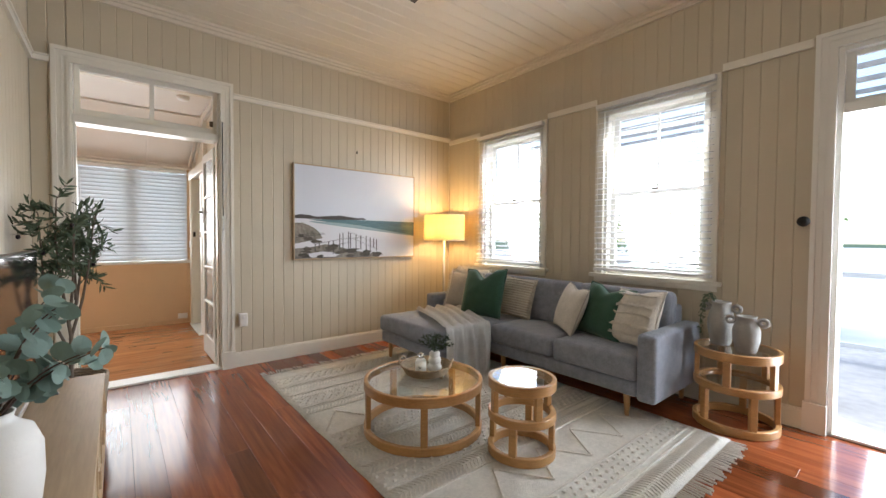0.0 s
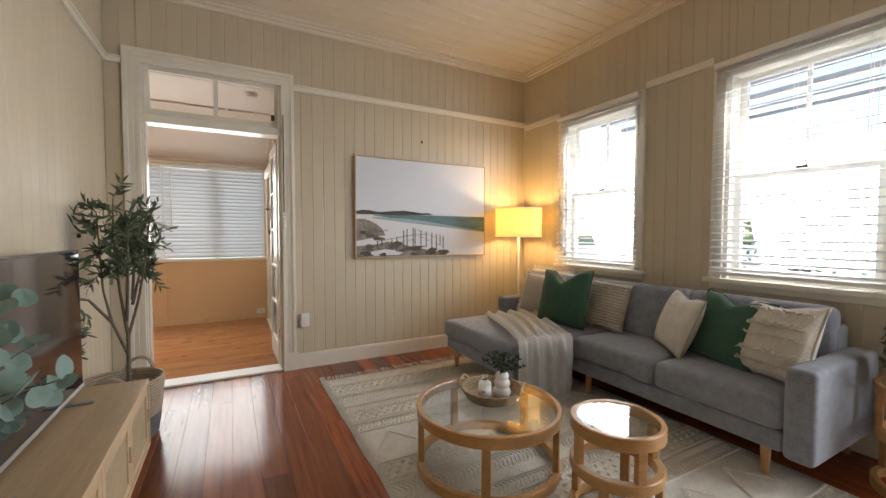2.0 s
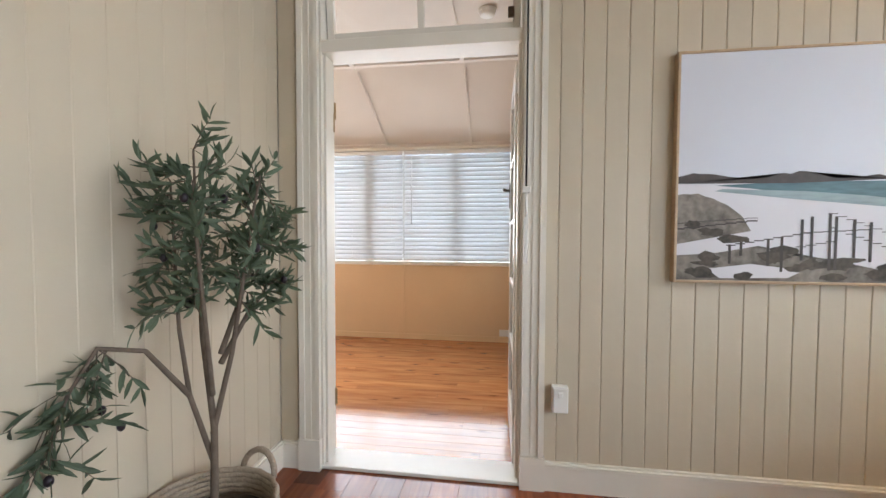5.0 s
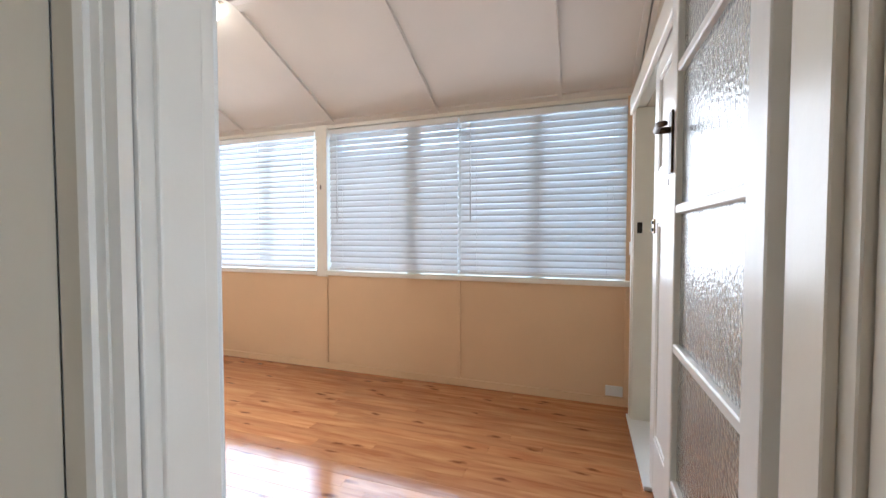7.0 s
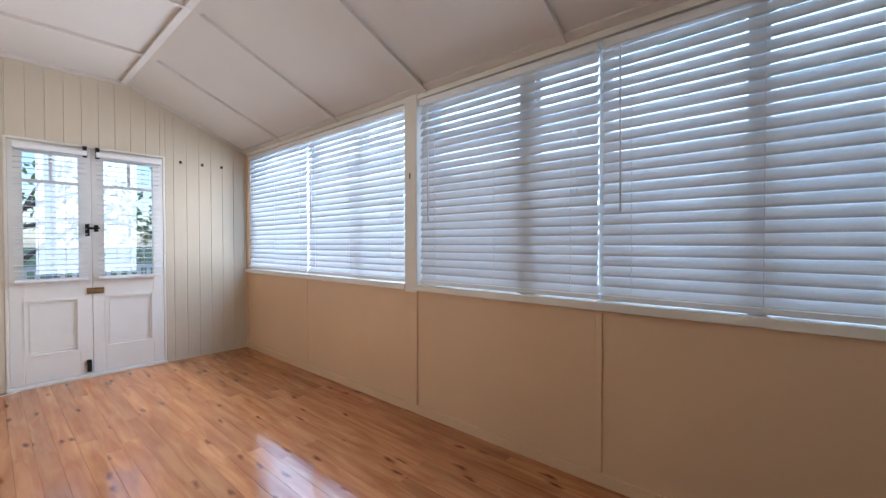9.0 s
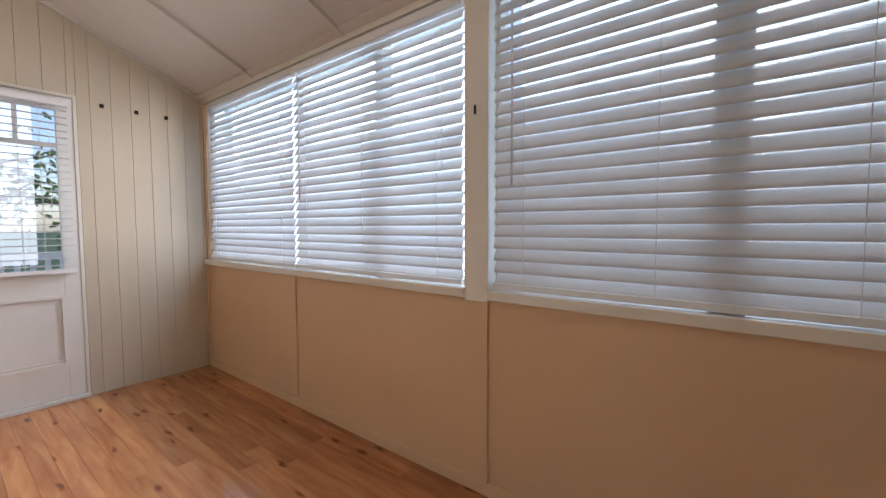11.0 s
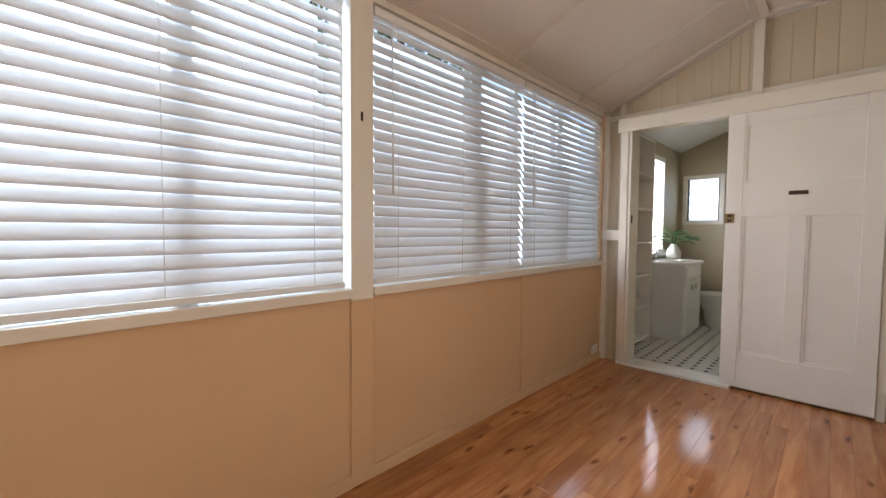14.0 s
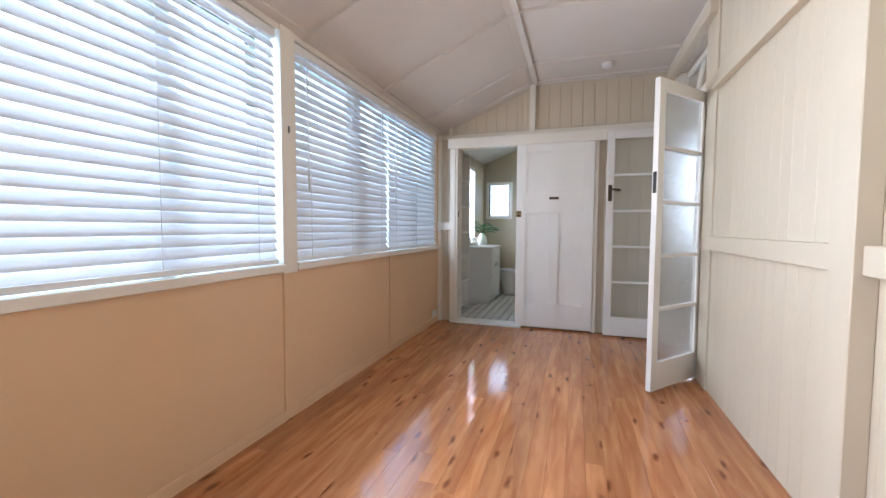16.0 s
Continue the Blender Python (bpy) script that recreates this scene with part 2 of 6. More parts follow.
def ring(r0, r1, z0, z1, n=64, bev=0.004):
    """A flat hoop with softened edges."""
    prof = [(r0, z0 + bev), (r0 + bev, z0), (r1 - bev, z0), (r1, z0 + bev), (r1, z1 - bev), (r1 - bev, z1), (r0 + bev, z1), (r0, z1 - bev)]
    bm = bmesh.new()
    rings = []
    for r, z in prof:
        rings.append([bm.verts.new((r * math.cos(2 * math.pi * i / n), r * math.sin(2 * math.pi * i / n), z)) for i in range(n)])
    k = len(prof)
    for j in range(k):
        a, b = rings[j], rings[(j + 1) % k]
        for i in range(n):
            bm.faces.new((a[i], a[(i + 1) % n], b[(i + 1) % n], b[i]))
    return bm


def tube(bm, pts, r0, r1=None, n=8):
    """A tapered tube along points."""
    r1 = r0 if r1 is None else r1
    pts = [Vector(p) for p in pts]
    rings, up = [], Vector((0.31, 0.17, 0.93))
    for i, p in enumerate(pts):
        d = (pts[min(i + 1, len(pts) - 1)] - pts[max(i - 1, 0)]).normalized()
        u = d.cross(up)
        if u.length < 1e-3:
            u = d.cross(Vector((1, 0, 0)))
        u.normalize()
        w = d.cross(u)
        r = r0 + (r1 - r0) * i / max(1, len(pts) - 1)
        rings.append([bm.verts.new(p + r * (math.cos(2 * math.pi * k / n) * u + math.sin(2 * math.pi * k / n) * w)) for k in range(n)])
    for a, b in zip(rings, rings[1:]):
        for i in range(n):
            bm.faces.new((a[i], a[(i + 1) % n], b[(i + 1) % n], b[i]))
    bm.faces.new(rings[0][::-1])
    bm.faces.new(rings[-1])
    return bm


def soft_box(x0, x1, y0, y1, z0, z1, r, crown=0.0, seg=4, cuts=8):
    """An upholstered block: rounded edges and a crowned top."""
    bm = bmesh.new()
    box(bm, x0, x1, y0, y1, z0, z1)
    bmesh.ops.bevel(bm, geom=bm.edges[:], offset=r, segments=seg, affect="EDGES", profile=0.5)
    if crown:
        bmesh.ops.subdivide_edges(bm, edges=[e for e in bm.edges if e.calc_length() > 4 * r], cuts=cuts, use_grid_fill=True)
        for v in bm.verts:
            if v.co.z > (z0 + z1) / 2:
                u = 2 * (v.co.x - x0) / (x1 - x0) - 1
                w = 2 * (v.co.y - y0) / (y1 - y0) - 1
                v.co.z += crown * max(0, 1 - u * u) * max(0, 1 - w * w)
    return bm


def slab(name, axis, p0, p1, a0, a1, z0, z1, holes, material, top=None):
    """A wall slab with real openings: axis is the one across it, p0..p1 its thickness, a the way along it."""
    us = sorted({a0, a1, *[h[0] for h in holes], *[h[1] for h in holes]})
    zs = sorted({z0, z1, *[h[2] for h in holes], *[h[3] for h in holes]})
    us, zs = [u for u in us if a0 <= u <= a1], [z for z in zs if z0 <= z <= z1]
    bm = bmesh.new()
    for ua, ub in zip(us, us[1:]):
        for za, zb in zip(zs, zs[1:]):
            cu, cz = (ua + ub) / 2, (za + zb) / 2
            if any(h[0] < cu < h[1] and h[2] < cz < h[3] for h in holes):
                continue
            if axis == "y":
                box(bm, ua, ub, p0, p1, za, zb)
            else:
                box(bm, p0, p1, ua, ub, za, zb)
    return tagged(part(name, bm, material), kind="structure")


def board_mesh(w, h, t, chamfer=0.005):
    """An upright board of width w, height h, its face at y = 0 towards -y and its long edges chamfered to a V joint."""
    me = bpy.data.meshes.new("wall_board")
    c = chamfer
    sec = [(0, c), (c, 0), (w - c, 0), (w, c), (w, t), (0, t)]
    v = [(x, y, 0) for x, y in sec] + [(x, y, h) for x, y in sec]
    f = [(i, (i + 1) % 6, (i + 1) % 6 + 6, i + 6) for i in range(6)] + [(5, 4, 3, 2, 1, 0), (6, 7, 8, 9, 10, 11)]
    me.from_pydata(v, [], f)
    return me


BOARDS = {}


def boarding(wall, m, a0, a1, z0, ztop, holes, material, pitch=0.1, t=0.018, name="wall_board", start=0.0):
    """V-jointed boards on a wall, each a piece of its own. m lays local (along, out of the room, up) into the world;
    ztop is a height or a function of the way along."""
    top = ztop if callable(ztop) else (lambda a: ztop)
    u = a0 - start
    while u < a1 - 0.004:
        ua, ub = max(u, a0), min(u + pitch, a1)
        cuts = sorted({ua, ub, *[c for h in holes for c in h[:2] if ua < c < ub]})
        for ca, cb in zip(cuts, cuts[1:]):
            if cb - ca < 0.006:
                continue
            mid = (ca + cb) / 2
            spans, zt = [(z0, min(top(ca), top(cb)))], None
            for h in holes:
                if h[0] < mid < h[1]:
                    spans = [q for s in spans for q in ((s[0], min(s[1], h[2])), (max(s[0], h[3]), s[1])) if q[1] - q[0] > 0.01]
            for za, zb in spans:
                key = (round(cb - ca, 3), round(zb - za, 3), t, material.name)
                if key not in BOARDS:
                    BOARDS[key] = board_mesh(*key[:3], 0.0022 if t > 0.018 else 0.0042)
                    BOARDS[key].materials.append(material)
                share(name, BOARDS[key], wall, m @ pose(ca, 0, za))
        u += pitch


def structure(name, bm, material, label="", parent=None, smooth=False):
    ob = part(name, bm, material, parent, label, smooth)
    if parent is None:
        ob["kind"] = "structure"
    return ob


# ---- the plan ----
XW, XE, YB, HL = -0.235, 3.77, -5.6, 3.155       # living room: west, east, back, ceiling height
SW, SE, SN, SS = -4.215, 1.115, 2.60, 0.155       # sunroom: west, east, north, south faces
ZF, ZE, YR = 2.70, 2.235, 1.51                   # sunroom ceiling: flat part, eave, line of the bend
TH = 0.018

OPEN = (-0.03, 1.018, 0, 2.63)                    # french-door opening in the partition
W1, W2 = (-1.535, -0.68, 0.93, 2.42), (-3.09, -2.25, 0.93, 2.42)
EDOOR = (-4.63, -3.79, 0, 2.46)
PLACE_E = pose(XE, 0, 0, 0, 0, -90)              # local x runs to -y, room side is -x
NX = 3.95                                        # outer face of the east wall

# floors
base = structure("floor_base", boxes((XW - 0.2, XE + 0.2, YB - 0.2, 0.06, -0.25, -0.022), (SW - 0.2, 3.75, 0.06, 2.85, -0.25, -0.022)), M_DARK)
living_floor = thing("floor_living", "polished red-brown hardwood strip floor, glossy and worn", "floor", kind="structure")
sun_floor = thing("floor_sunroom", "orange varnished knotty pine board floor", "floor", kind="structure")

# partition between living room and sunroom
wall_partition = slab("wall_partition", "y", TH, SS - TH, SW - 0.1, XE + 0.1, 0, HL + 0.1, [OPEN], M_TRIM)
tagged(wall_partition, "cream vertical-board wall between the two rooms", "wall")
wall_tv = slab("wall_west", "x", XW - 0.12, XW - TH, YB, -0.001, 0, HL + 0.1, [], M_CREAM)
tagged(wall_tv, "cream painted vertical-board wall behind the television", "wall")
wall_east = slab("wall_east", "x", XE + TH, NX, YB, -0.001, 0, HL + 0.1, [W1, W2, EDOOR], M_CREAM)
tagged(wall_east, "cream vertical-board wall with two windows and a door", "wall")
wall_back = slab("wall_back", "y", YB - 0.12, YB, XW - 0.12, XE + 0.18, 0, HL + 0.1, [], M_CREAM)
tagged(wall_back, "plain cream wall closing the room", "wall")

# sunroom walls
WIN_W, WIN_E = (-4.155, -1.572, 0.905, 2.19), (-1.46, 1.03, 0.905, 2.19)
wall_north = slab("wall_north", "y", SN, SN + 0.14, SW - 0.1, SE + 0.1, 0, 2.4, [(-4.175, -1.572, 0.86, 2.2), (-1.46, 1.05, 0.86, 2.2)], M_PEACH)
tagged(wall_north, "cream sheeted dwarf wall under a long run of windows", "wall")
FD = (0.72, 1.81, 0, 2.06)
wall_west_sun = slab("wall_west_sunroom", "x", SW - 0.12, SW - TH, SS - 0.17, SN + 0.14, 0, ZF + 0.1, [FD], M_PALE)
tagged(wall_west_sun, "pale vertical-board end wall with french doors", "wall")
BATH = (1.62, 2.37, 0, 2.04)
wall_end = slab("wall_east_sunroom", "x", SE + TH, SE + 0.11, SS - 0.09, SN + 0.14, 0, ZF + 0.1, [BATH], M_PALE)
tagged(wall_end, "cream board end wall with the bathroom doorway", "wall")

# ceilings
bm = boxes((XW - 0.12, XE + 0.18, YB - 0.1, 0.05, HL + 0.02, HL + 0.12))
u = YB
while u < 0.0:
    c = 0.009
    sec = [(u + 0.0, HL + c), (u + c, HL), (u + 0.14 - c, HL), (u + 0.14, HL + c), (u + 0.14, HL + 0.02), (u, HL + 0.02)]
    va = [bm.verts.new((XW - 0.01, min(y, 0.02), z)) for y, z in sec]
    vb = [bm.verts.new((XE + 0.01, min(y, 0.02), z)) for y, z in sec]
    for i in range(6):
        bm.faces.new((va[i], vb[i], vb[(i + 1) % 6], va[(i + 1) % 6]))
    u += 0.14
tagged(structure("ceiling_living", bm, M_CEIL), "cream painted tongue-and-groove board ceiling", "ceiling")

bm = bmesh.new()
sx0, sx1 = SW - 0.1, SE + 0.1
prof = [(SS - 0.1, ZF), (YR, ZF), (SN + 0.16, ZE - (ZF - ZE) * 0.16 / (SN - YR))]
for (ya, za), (yb, zb) in zip(prof, prof[1:]):
    for dz, flip in ((0, False), (0.04, True)):
        q = [bm.verts.new(p) for p in ((sx0, ya, za + dz), (sx1, ya, za + dz), (sx1, yb, zb + dz), (sx0, yb, zb + dz))]
        bm.faces.new(q if flip else q[::-1])
ALPHA = math.degrees(math.atan2(ZF - ZE, SN - YR))
SLOPE = math.hypot(ZF - ZE, SN - YR)


def slope(dy, dz=0.0):
    """A frame on the sloping ceiling: x along the room, y down the slope from the bend, z up through it."""
    return pose(0, YR, ZF, -ALPHA, 0, 0) @ pose(0, dy, dz)


for x in (-4.21, -3.38, -2.39, -1.37, -0.39, 0.57, 1.06):
    box(bm, x - 0.016, x + 0.016, 0.0, SLOPE, -0.024, 0.004, slope(0))
    box(bm, x - 0.016, x + 0.016, SS, YR, ZF - 0.024, ZF + 0.004)
box(bm, SW, SE, YR - 0.05, YR - 0.002, ZF - 0.022, ZF + 0.004)
box(bm, SW, SE, 0.002, 0.05, -0.022, 0.004, slope(0))
box(bm, SW, SE, SLOPE - 0.05, SLOPE, -0.016, 0.004, slope(0))
box(bm, SW, SE, SS, SS + 0.045, ZF - 0.045, ZF)
box(bm, SW, SW + 0.03, SS, YR, ZF - 0.03, ZF)
box(bm, SE - 0.03, SE, SS, YR, ZF - 0.035, ZF)
box(bm, SE - 0.03, SE, 0, SLOPE, -0.03, 0, slope(0))
tagged(structure("ceiling_sunroom", bm, M_SCEIL), "white sheeted ceiling, bent, with cover battens", "ceiling")
structure("roof_deck", boxes((SW - 0.3, SE + 0.3, SS - 0.1, 3.0, ZF + 0.3, ZF + 0.36), (SW - 0.3, 3.9, SN + 0.14, SN + 0.50, 2.42, 2.48)), M_DARK)

# picture rail, cornice, skirting of the living room
bm = bmesh.new()
for a, b in ((XW, -0.125), (1.109, XE)):
    box(bm, a, b, -0.022, 0, 2.538, 2.592)
    box(bm, a, b, -0.034, 0, 2.575, 2.588)
for a, b in ((YB, -3.70 - 0.95), (-3.675, -3.175), (-2.165, -1.62), (-0.60, -0.024)):
    box(bm, XE - 0.022, XE, a, b, 2.50, 2.554)
box(bm, XW, XW + 0.022, YB, -0.024, 2.538, 2.592)
box(bm, XW + 0.002, XW + 0.034, YB, -0.036, 2.575, 2.588)
tagged(structure("picture_rail", bm, M_TRIM), "white painted timber picture rail", "trim")
bm = bmesh.new()
for k, (d, z0, z1) in enumerate(((0.075, HL - 0.022, HL), (0.05, HL - 0.045, HL - 0.022), (0.025, HL - 0.075, HL - 0.045))):
    box(bm, XW, XE, -d, 0, z0, z1)
    box(bm, XE - d, XE, YB, -d, z0, z1)
    box(bm, XW, XW + d, YB, -d, z0, z1)
tagged(structure("cornice", bm, M_CEIL), "cream stepped timber cornice", "trim")
bm = bmesh.new()
for d, z0, z1 in ((0.02, 0, 0.115), (0.014, 0.115, 0.138), (0.024, 0.118, 0.128)):
    box(bm, 1.10, XE, -d, 0, z0, z1)
    box(bm, XE - d, XE, -3.68, -d, z0, z1)
    box(bm, XW, XW + d, YB, -d, z0, z1)
    box(bm, XW + d, -0.125, -d, 0, z0, z1)
tagged(structure("skirting_living", bm, M_TRIM), "white painted timber skirting board", "trim")


# ---- french doors between the rooms ----
def architrave(name, a0, a1, ztop, w, m, z0=0.0, sill=None, label="white moulded timber architrave"):
    """Trim round an opening, local x along the wall, -y into the room."""
    bm = bmesh.new()
    for k0, k1, d in ((0.01, 0.99, 0.016), (0.0, 0.2, 0.024), (0.42, 0.5, 0.021), (0.74, 1.0, 0.027)):
        box(bm, a0 - w * k1, a0 - w * k0, -d, 0, z0, ztop + w * k0, m)
        box(bm, a1 + w * k0, a1 + w * k1, -d, 0, z0, ztop + w * k0, m)
        box(bm, a0 - w * k1, a1 + w * k1, -d - 0.001, 0, ztop + w * k0, ztop + w * k1, m)
    if sill is None:
        for q in (a0 - w - 0.006, a1 - 0.004):
            box(bm, q, q + w + 0.01, -0.032, 0.001, 0, 0.16, m)
    return tagged(structure(name, bm, M_TRIM), label, "trim")


architrave("architrave_french_doors", -0.012, 1.0, 2.565, 0.107, pose(0, 0, 0))
bm = boxes((-0.03, -0.002, 0.003, SS + 0.005, 0, 2.63), (0.99, 1.018, 0.003, SS + 0.005, 0, 2.63), (-0.002, 0.99, 0.003, SS + 0.005, 2.60, 2.63),
           (-0.002, 0.99, 0.0, SS, 2.125, 2.185), (-0.002, 0.012, 0.03, 0.12, 0, 2.125), (0.976, 0.99, 0.03, 0.12, 0, 2.125), bevel=0.002, seg=1)
tagged(structure("door_frame_french", bm, M_TRIM), "white painted timber door frame with transom bar", "trim")
tagged(structure("threshold_french", boxes((-0.03, 1.018, -0.004, SS + 0.02, 0.0, 0.018), bevel=0.004), M_WHITE), "worn white painted timber threshold", "trim")

fan = thing("transom_window", "white timber pivoting fanlight with two clear panes, ajar", "window", m=pose(0, 0.07, 2.395, 7, 0, 0))
zt = 0.195
part("transom_frame", boxes((0.004, 0.04, -0.018, 0.018, -zt, zt), (0.948, 0.984, -0.018, 0.018, -zt, zt), (0.04, 0.948, -0.018, 0.018, -zt, -zt + 0.05),
     (0.04, 0.948, -0.018, 0.018, zt - 0.05, zt), (0.478, 0.510, -0.016, 0.016, -zt + 0.05, zt - 0.05), bevel=0.002, seg=1), M_TRIM, fan)
for a, b in ((0.04, 0.478), (0.510, 0.948)):
    p = part("pane", boxes((a, b, -0.002, 0.002, -zt + 0.05, zt - 0.05)), M_GLASS, fan)
    p.visible_shadow = False
part("catch", boxes((0.923, 0.953, -0.03, -0.018, -0.13, -0.08), bevel=0.003), M_BRONZE, fan)

for x in (-0.0035, 0.9885):
    for z in (0.27, 1.77):
        h = tagged(part("jamb_hinge", boxes((x, x + 0.005, 0.098, 0.152, z, z + 0.10), (x - 0.001, x + 0.006, 0.148, 0.162, z, z + 0.10), bevel=0.001, seg=1), M_BRASS), "aged brass butt hinge on the door jamb", "hinge", group="jamb hinges")
stay = thing("fanlight_stay", "white painted fanlight stay rod on the door architrave", "hardware", m=pose(1.012, -0.027, 0))
part("rod", tube(bmesh.new(), [(0, -0.014, 1.44), (0, -0.014, 2.30)], 0.0045, n=8), M_IRON, stay, smooth=True)
part("rod_guide", boxes((-0.018, 0.018, -0.028, 0.0, 1.41, 1.44), bevel=0.004), M_WHITE, stay)
part("lower_rod", tube(bmesh.new(), [(0, -0.014, 1.30), (0, -0.014, 1.41)], 0.007, n=8), M_WHITE, stay, smooth=True)
part("back_plate", boxes((-0.012, 0.012, -0.006, 0.0, 1.08, 1.30), bevel=0.002, seg=1), M_WHITE, stay)


def french_leaf(name, hinge, angle, w, label, handle):
    """A five-light leaf; local x from hinge to lock stile, z up."""
    t = thing(name, label, "door", group="french door leaves", m=pose(hinge[0], hinge[1], 0.02, 0, 0, angle))
    h, st = 2.075, 0.07
    body = boxes((0, st, -0.019, 0.019, 0, h), (w - st, w, -0.019, 0.019, 0, h), (st, w - st, -0.0185, 0.0185, 0, 0.19), (st, w - st, -0.0185, 0.0185, h - 0.08, h), bevel=0.0025, seg=1)
    part("door_frame", body, M_WHITE, t)
    z0, z1 = 0.19, h - 0.08
    step = (z1 - z0) / 5
    for k in range(5):
        a, b = z0 + step * k + (0.012 if k else 0), z0 + step * (k + 1) - (0.012 if k < 4 else 0)
        p = part("obscure_pane", boxes((st, w - st, -0.003, 0.003, a, b)), M_OBSC, t)
        p.visible_shadow = False
        if k:
            part("glazing_bar", boxes((st, w - st, -0.017, 0.017, z0 + step * k - 0.012, z0 + step * k + 0.012), bevel=0.003, seg=1), M_WHITE, t)
    for z in (0.25, 1.82):
        part("hinge", boxes((-0.012, 0.008, -0.024, -0.0195 + 0.03, z, z + 0.09), bevel=0.002, seg=1), M_BRASS, t)
    if handle:
        for s in (-1, 1):
            part("handle_plate", boxes((w - 0.052, w - 0.016, s * 0.02, s * 0.026, 1.37, 1.535), bevel=0.003), M_BRONZE, t)
            b2 = tube(bmesh.new(), [(w - 0.034, s * 0.022, 1.485), (w - 0.034, s * 0.06, 1.485)], 0.009)
            tube(b2, [(w - 0.034, s * 0.058, 1.485), (w - 0.09, s * 0.062, 1.488), (w - 0.13, s * 0.055, 1.48)], 0.009, 0.007)
            part("lever", b2, M_BRONZE, t, smooth=True)
    else:
        part("strike_plate", boxes((w - 0.001, w + 0.002, -0.012, 0.012, 1.33, 1.47), bevel=0.001, seg=1), M_IRON, t)
        part("flush_bolt", boxes((w - 0.03, w - 0.005, -0.026, -0.018, 1.36, 1.44), bevel=0.003), M_IRON, t)
    return t


french_leaf("french_door_leaf", (0.985, SS - 0.005), 90.5, 0.60, "white french door leaf with five obscure panes, folded back", True)
french_leaf("french_door_leaf", (-0.018, SS + 0.003), 139.5, 0.605, "white french door leaf with five obscure panes, swung wide", False)


# ---- windows and blinds ----
SLATS = {}


def slat_mesh(w, depth, tilt):
    key = (round(w, 3), depth, tilt)
    if key not in SLATS:
        bm = bmesh.new()
        rows, n = [], 5
        for i in range(n):
            s = -1 + 2 * i / (n - 1)
            y, z = s * depth / 2, 0.004 * (1 - s * s)
            a = radians(tilt)
            yy, zz = y * math.cos(a) - z * math.sin(a), y * math.sin(a) + z * math.cos(a)
            rows.append([bm.verts.new((x, yy + dy, zz + dz)) for x in (-w / 2, w / 2) for dy, dz in ((0, 0), (-0.0015 * math.sin(a), 0.0015 * math.cos(a)))])
        for a, b in zip(rows, rows[1:]):
            bm.faces.new((a[0], a[2], b[2], b[0]))
            bm.faces.new((a[1], b[1], b[3], a[3]))
        bm.faces.new((rows[0][0], rows[0][1], rows[0][3], rows[0][2]))
        bm.faces.new((rows[-1][0], rows[-1][2], rows[-1][3], rows[-1][1]))
        me = bpy.data.meshes.new("slat")
        bm.to_mesh(me)
        bm.free()
        for p in me.polygons:
            p.use_smooth = True
        me.materials.append(M_SLAT)
        SLATS[key] = me
    return SLATS[key]


def blind(m, w, ztop, zbot, tilt, pitch=0.05, depth=0.058, wand=0.0, label="white slatted venetian blind, lowered", group="", seed=1, droop=0.0):
    """A venetian blind; local x across, -y to the room; the origin lies at the middle of the headrail's underside."""
    t = thing("venetian_blind", label, "blind", group=group, m=m @ pose(0, 0, ztop))
    rng = random.Random(seed)
    part("headrail", boxes((-w / 2, w / 2, -0.026, 0.026, 0, 0.042), bevel=0.003), M_BLIND, t)
    n = int((ztop - zbot - 0.01) / pitch)
    me = slat_mesh(w - 0.006, depth, tilt)
    for k in range(n):
        share("slat", me, t, pose(rng.uniform(-0.003, 0.003), rng.uniform(-0.002, 0.002), -pitch * (k + 0.62), rng.uniform(-3, 3), rng.uniform(-0.15, 0.15) + droop * k / n, 0))
    zb = zbot - ztop
    part("bottom_rail", boxes((-w / 2, w / 2, -0.025, 0.025, zb, zb + 0.026), bevel=0.003), M_BLIND, t)
    for x in (-w / 2 + 0.14, 0.0, w / 2 - 0.14):
        bmc = bmesh.new()
        for y in (-0.024, 0.024):
            box(bmc, x - 0.0012, x + 0.0012, y - 0.001, y + 0.001, zb + 0.012, 0.0)
        part("ladder_cord", bmc, M_BLIND, t)
    if wand:
        part("tilt_wand", tube(bmesh.new(), [(-w / 2 + 0.09, -0.036, -0.02), (-w / 2 + 0.095, -0.04, -wand)], 0.005, n=6), M_BLIND, t, smooth=True)
    part("lift_cord", tube(bmesh.new(), [(w / 2 - 0.1, -0.033, -0.01), (w / 2 - 0.1, -0.036, -0.42), (w / 2 - 0.103, -0.036, -0.72)], 0.0014, n=5), M_BLIND, t)
    return t


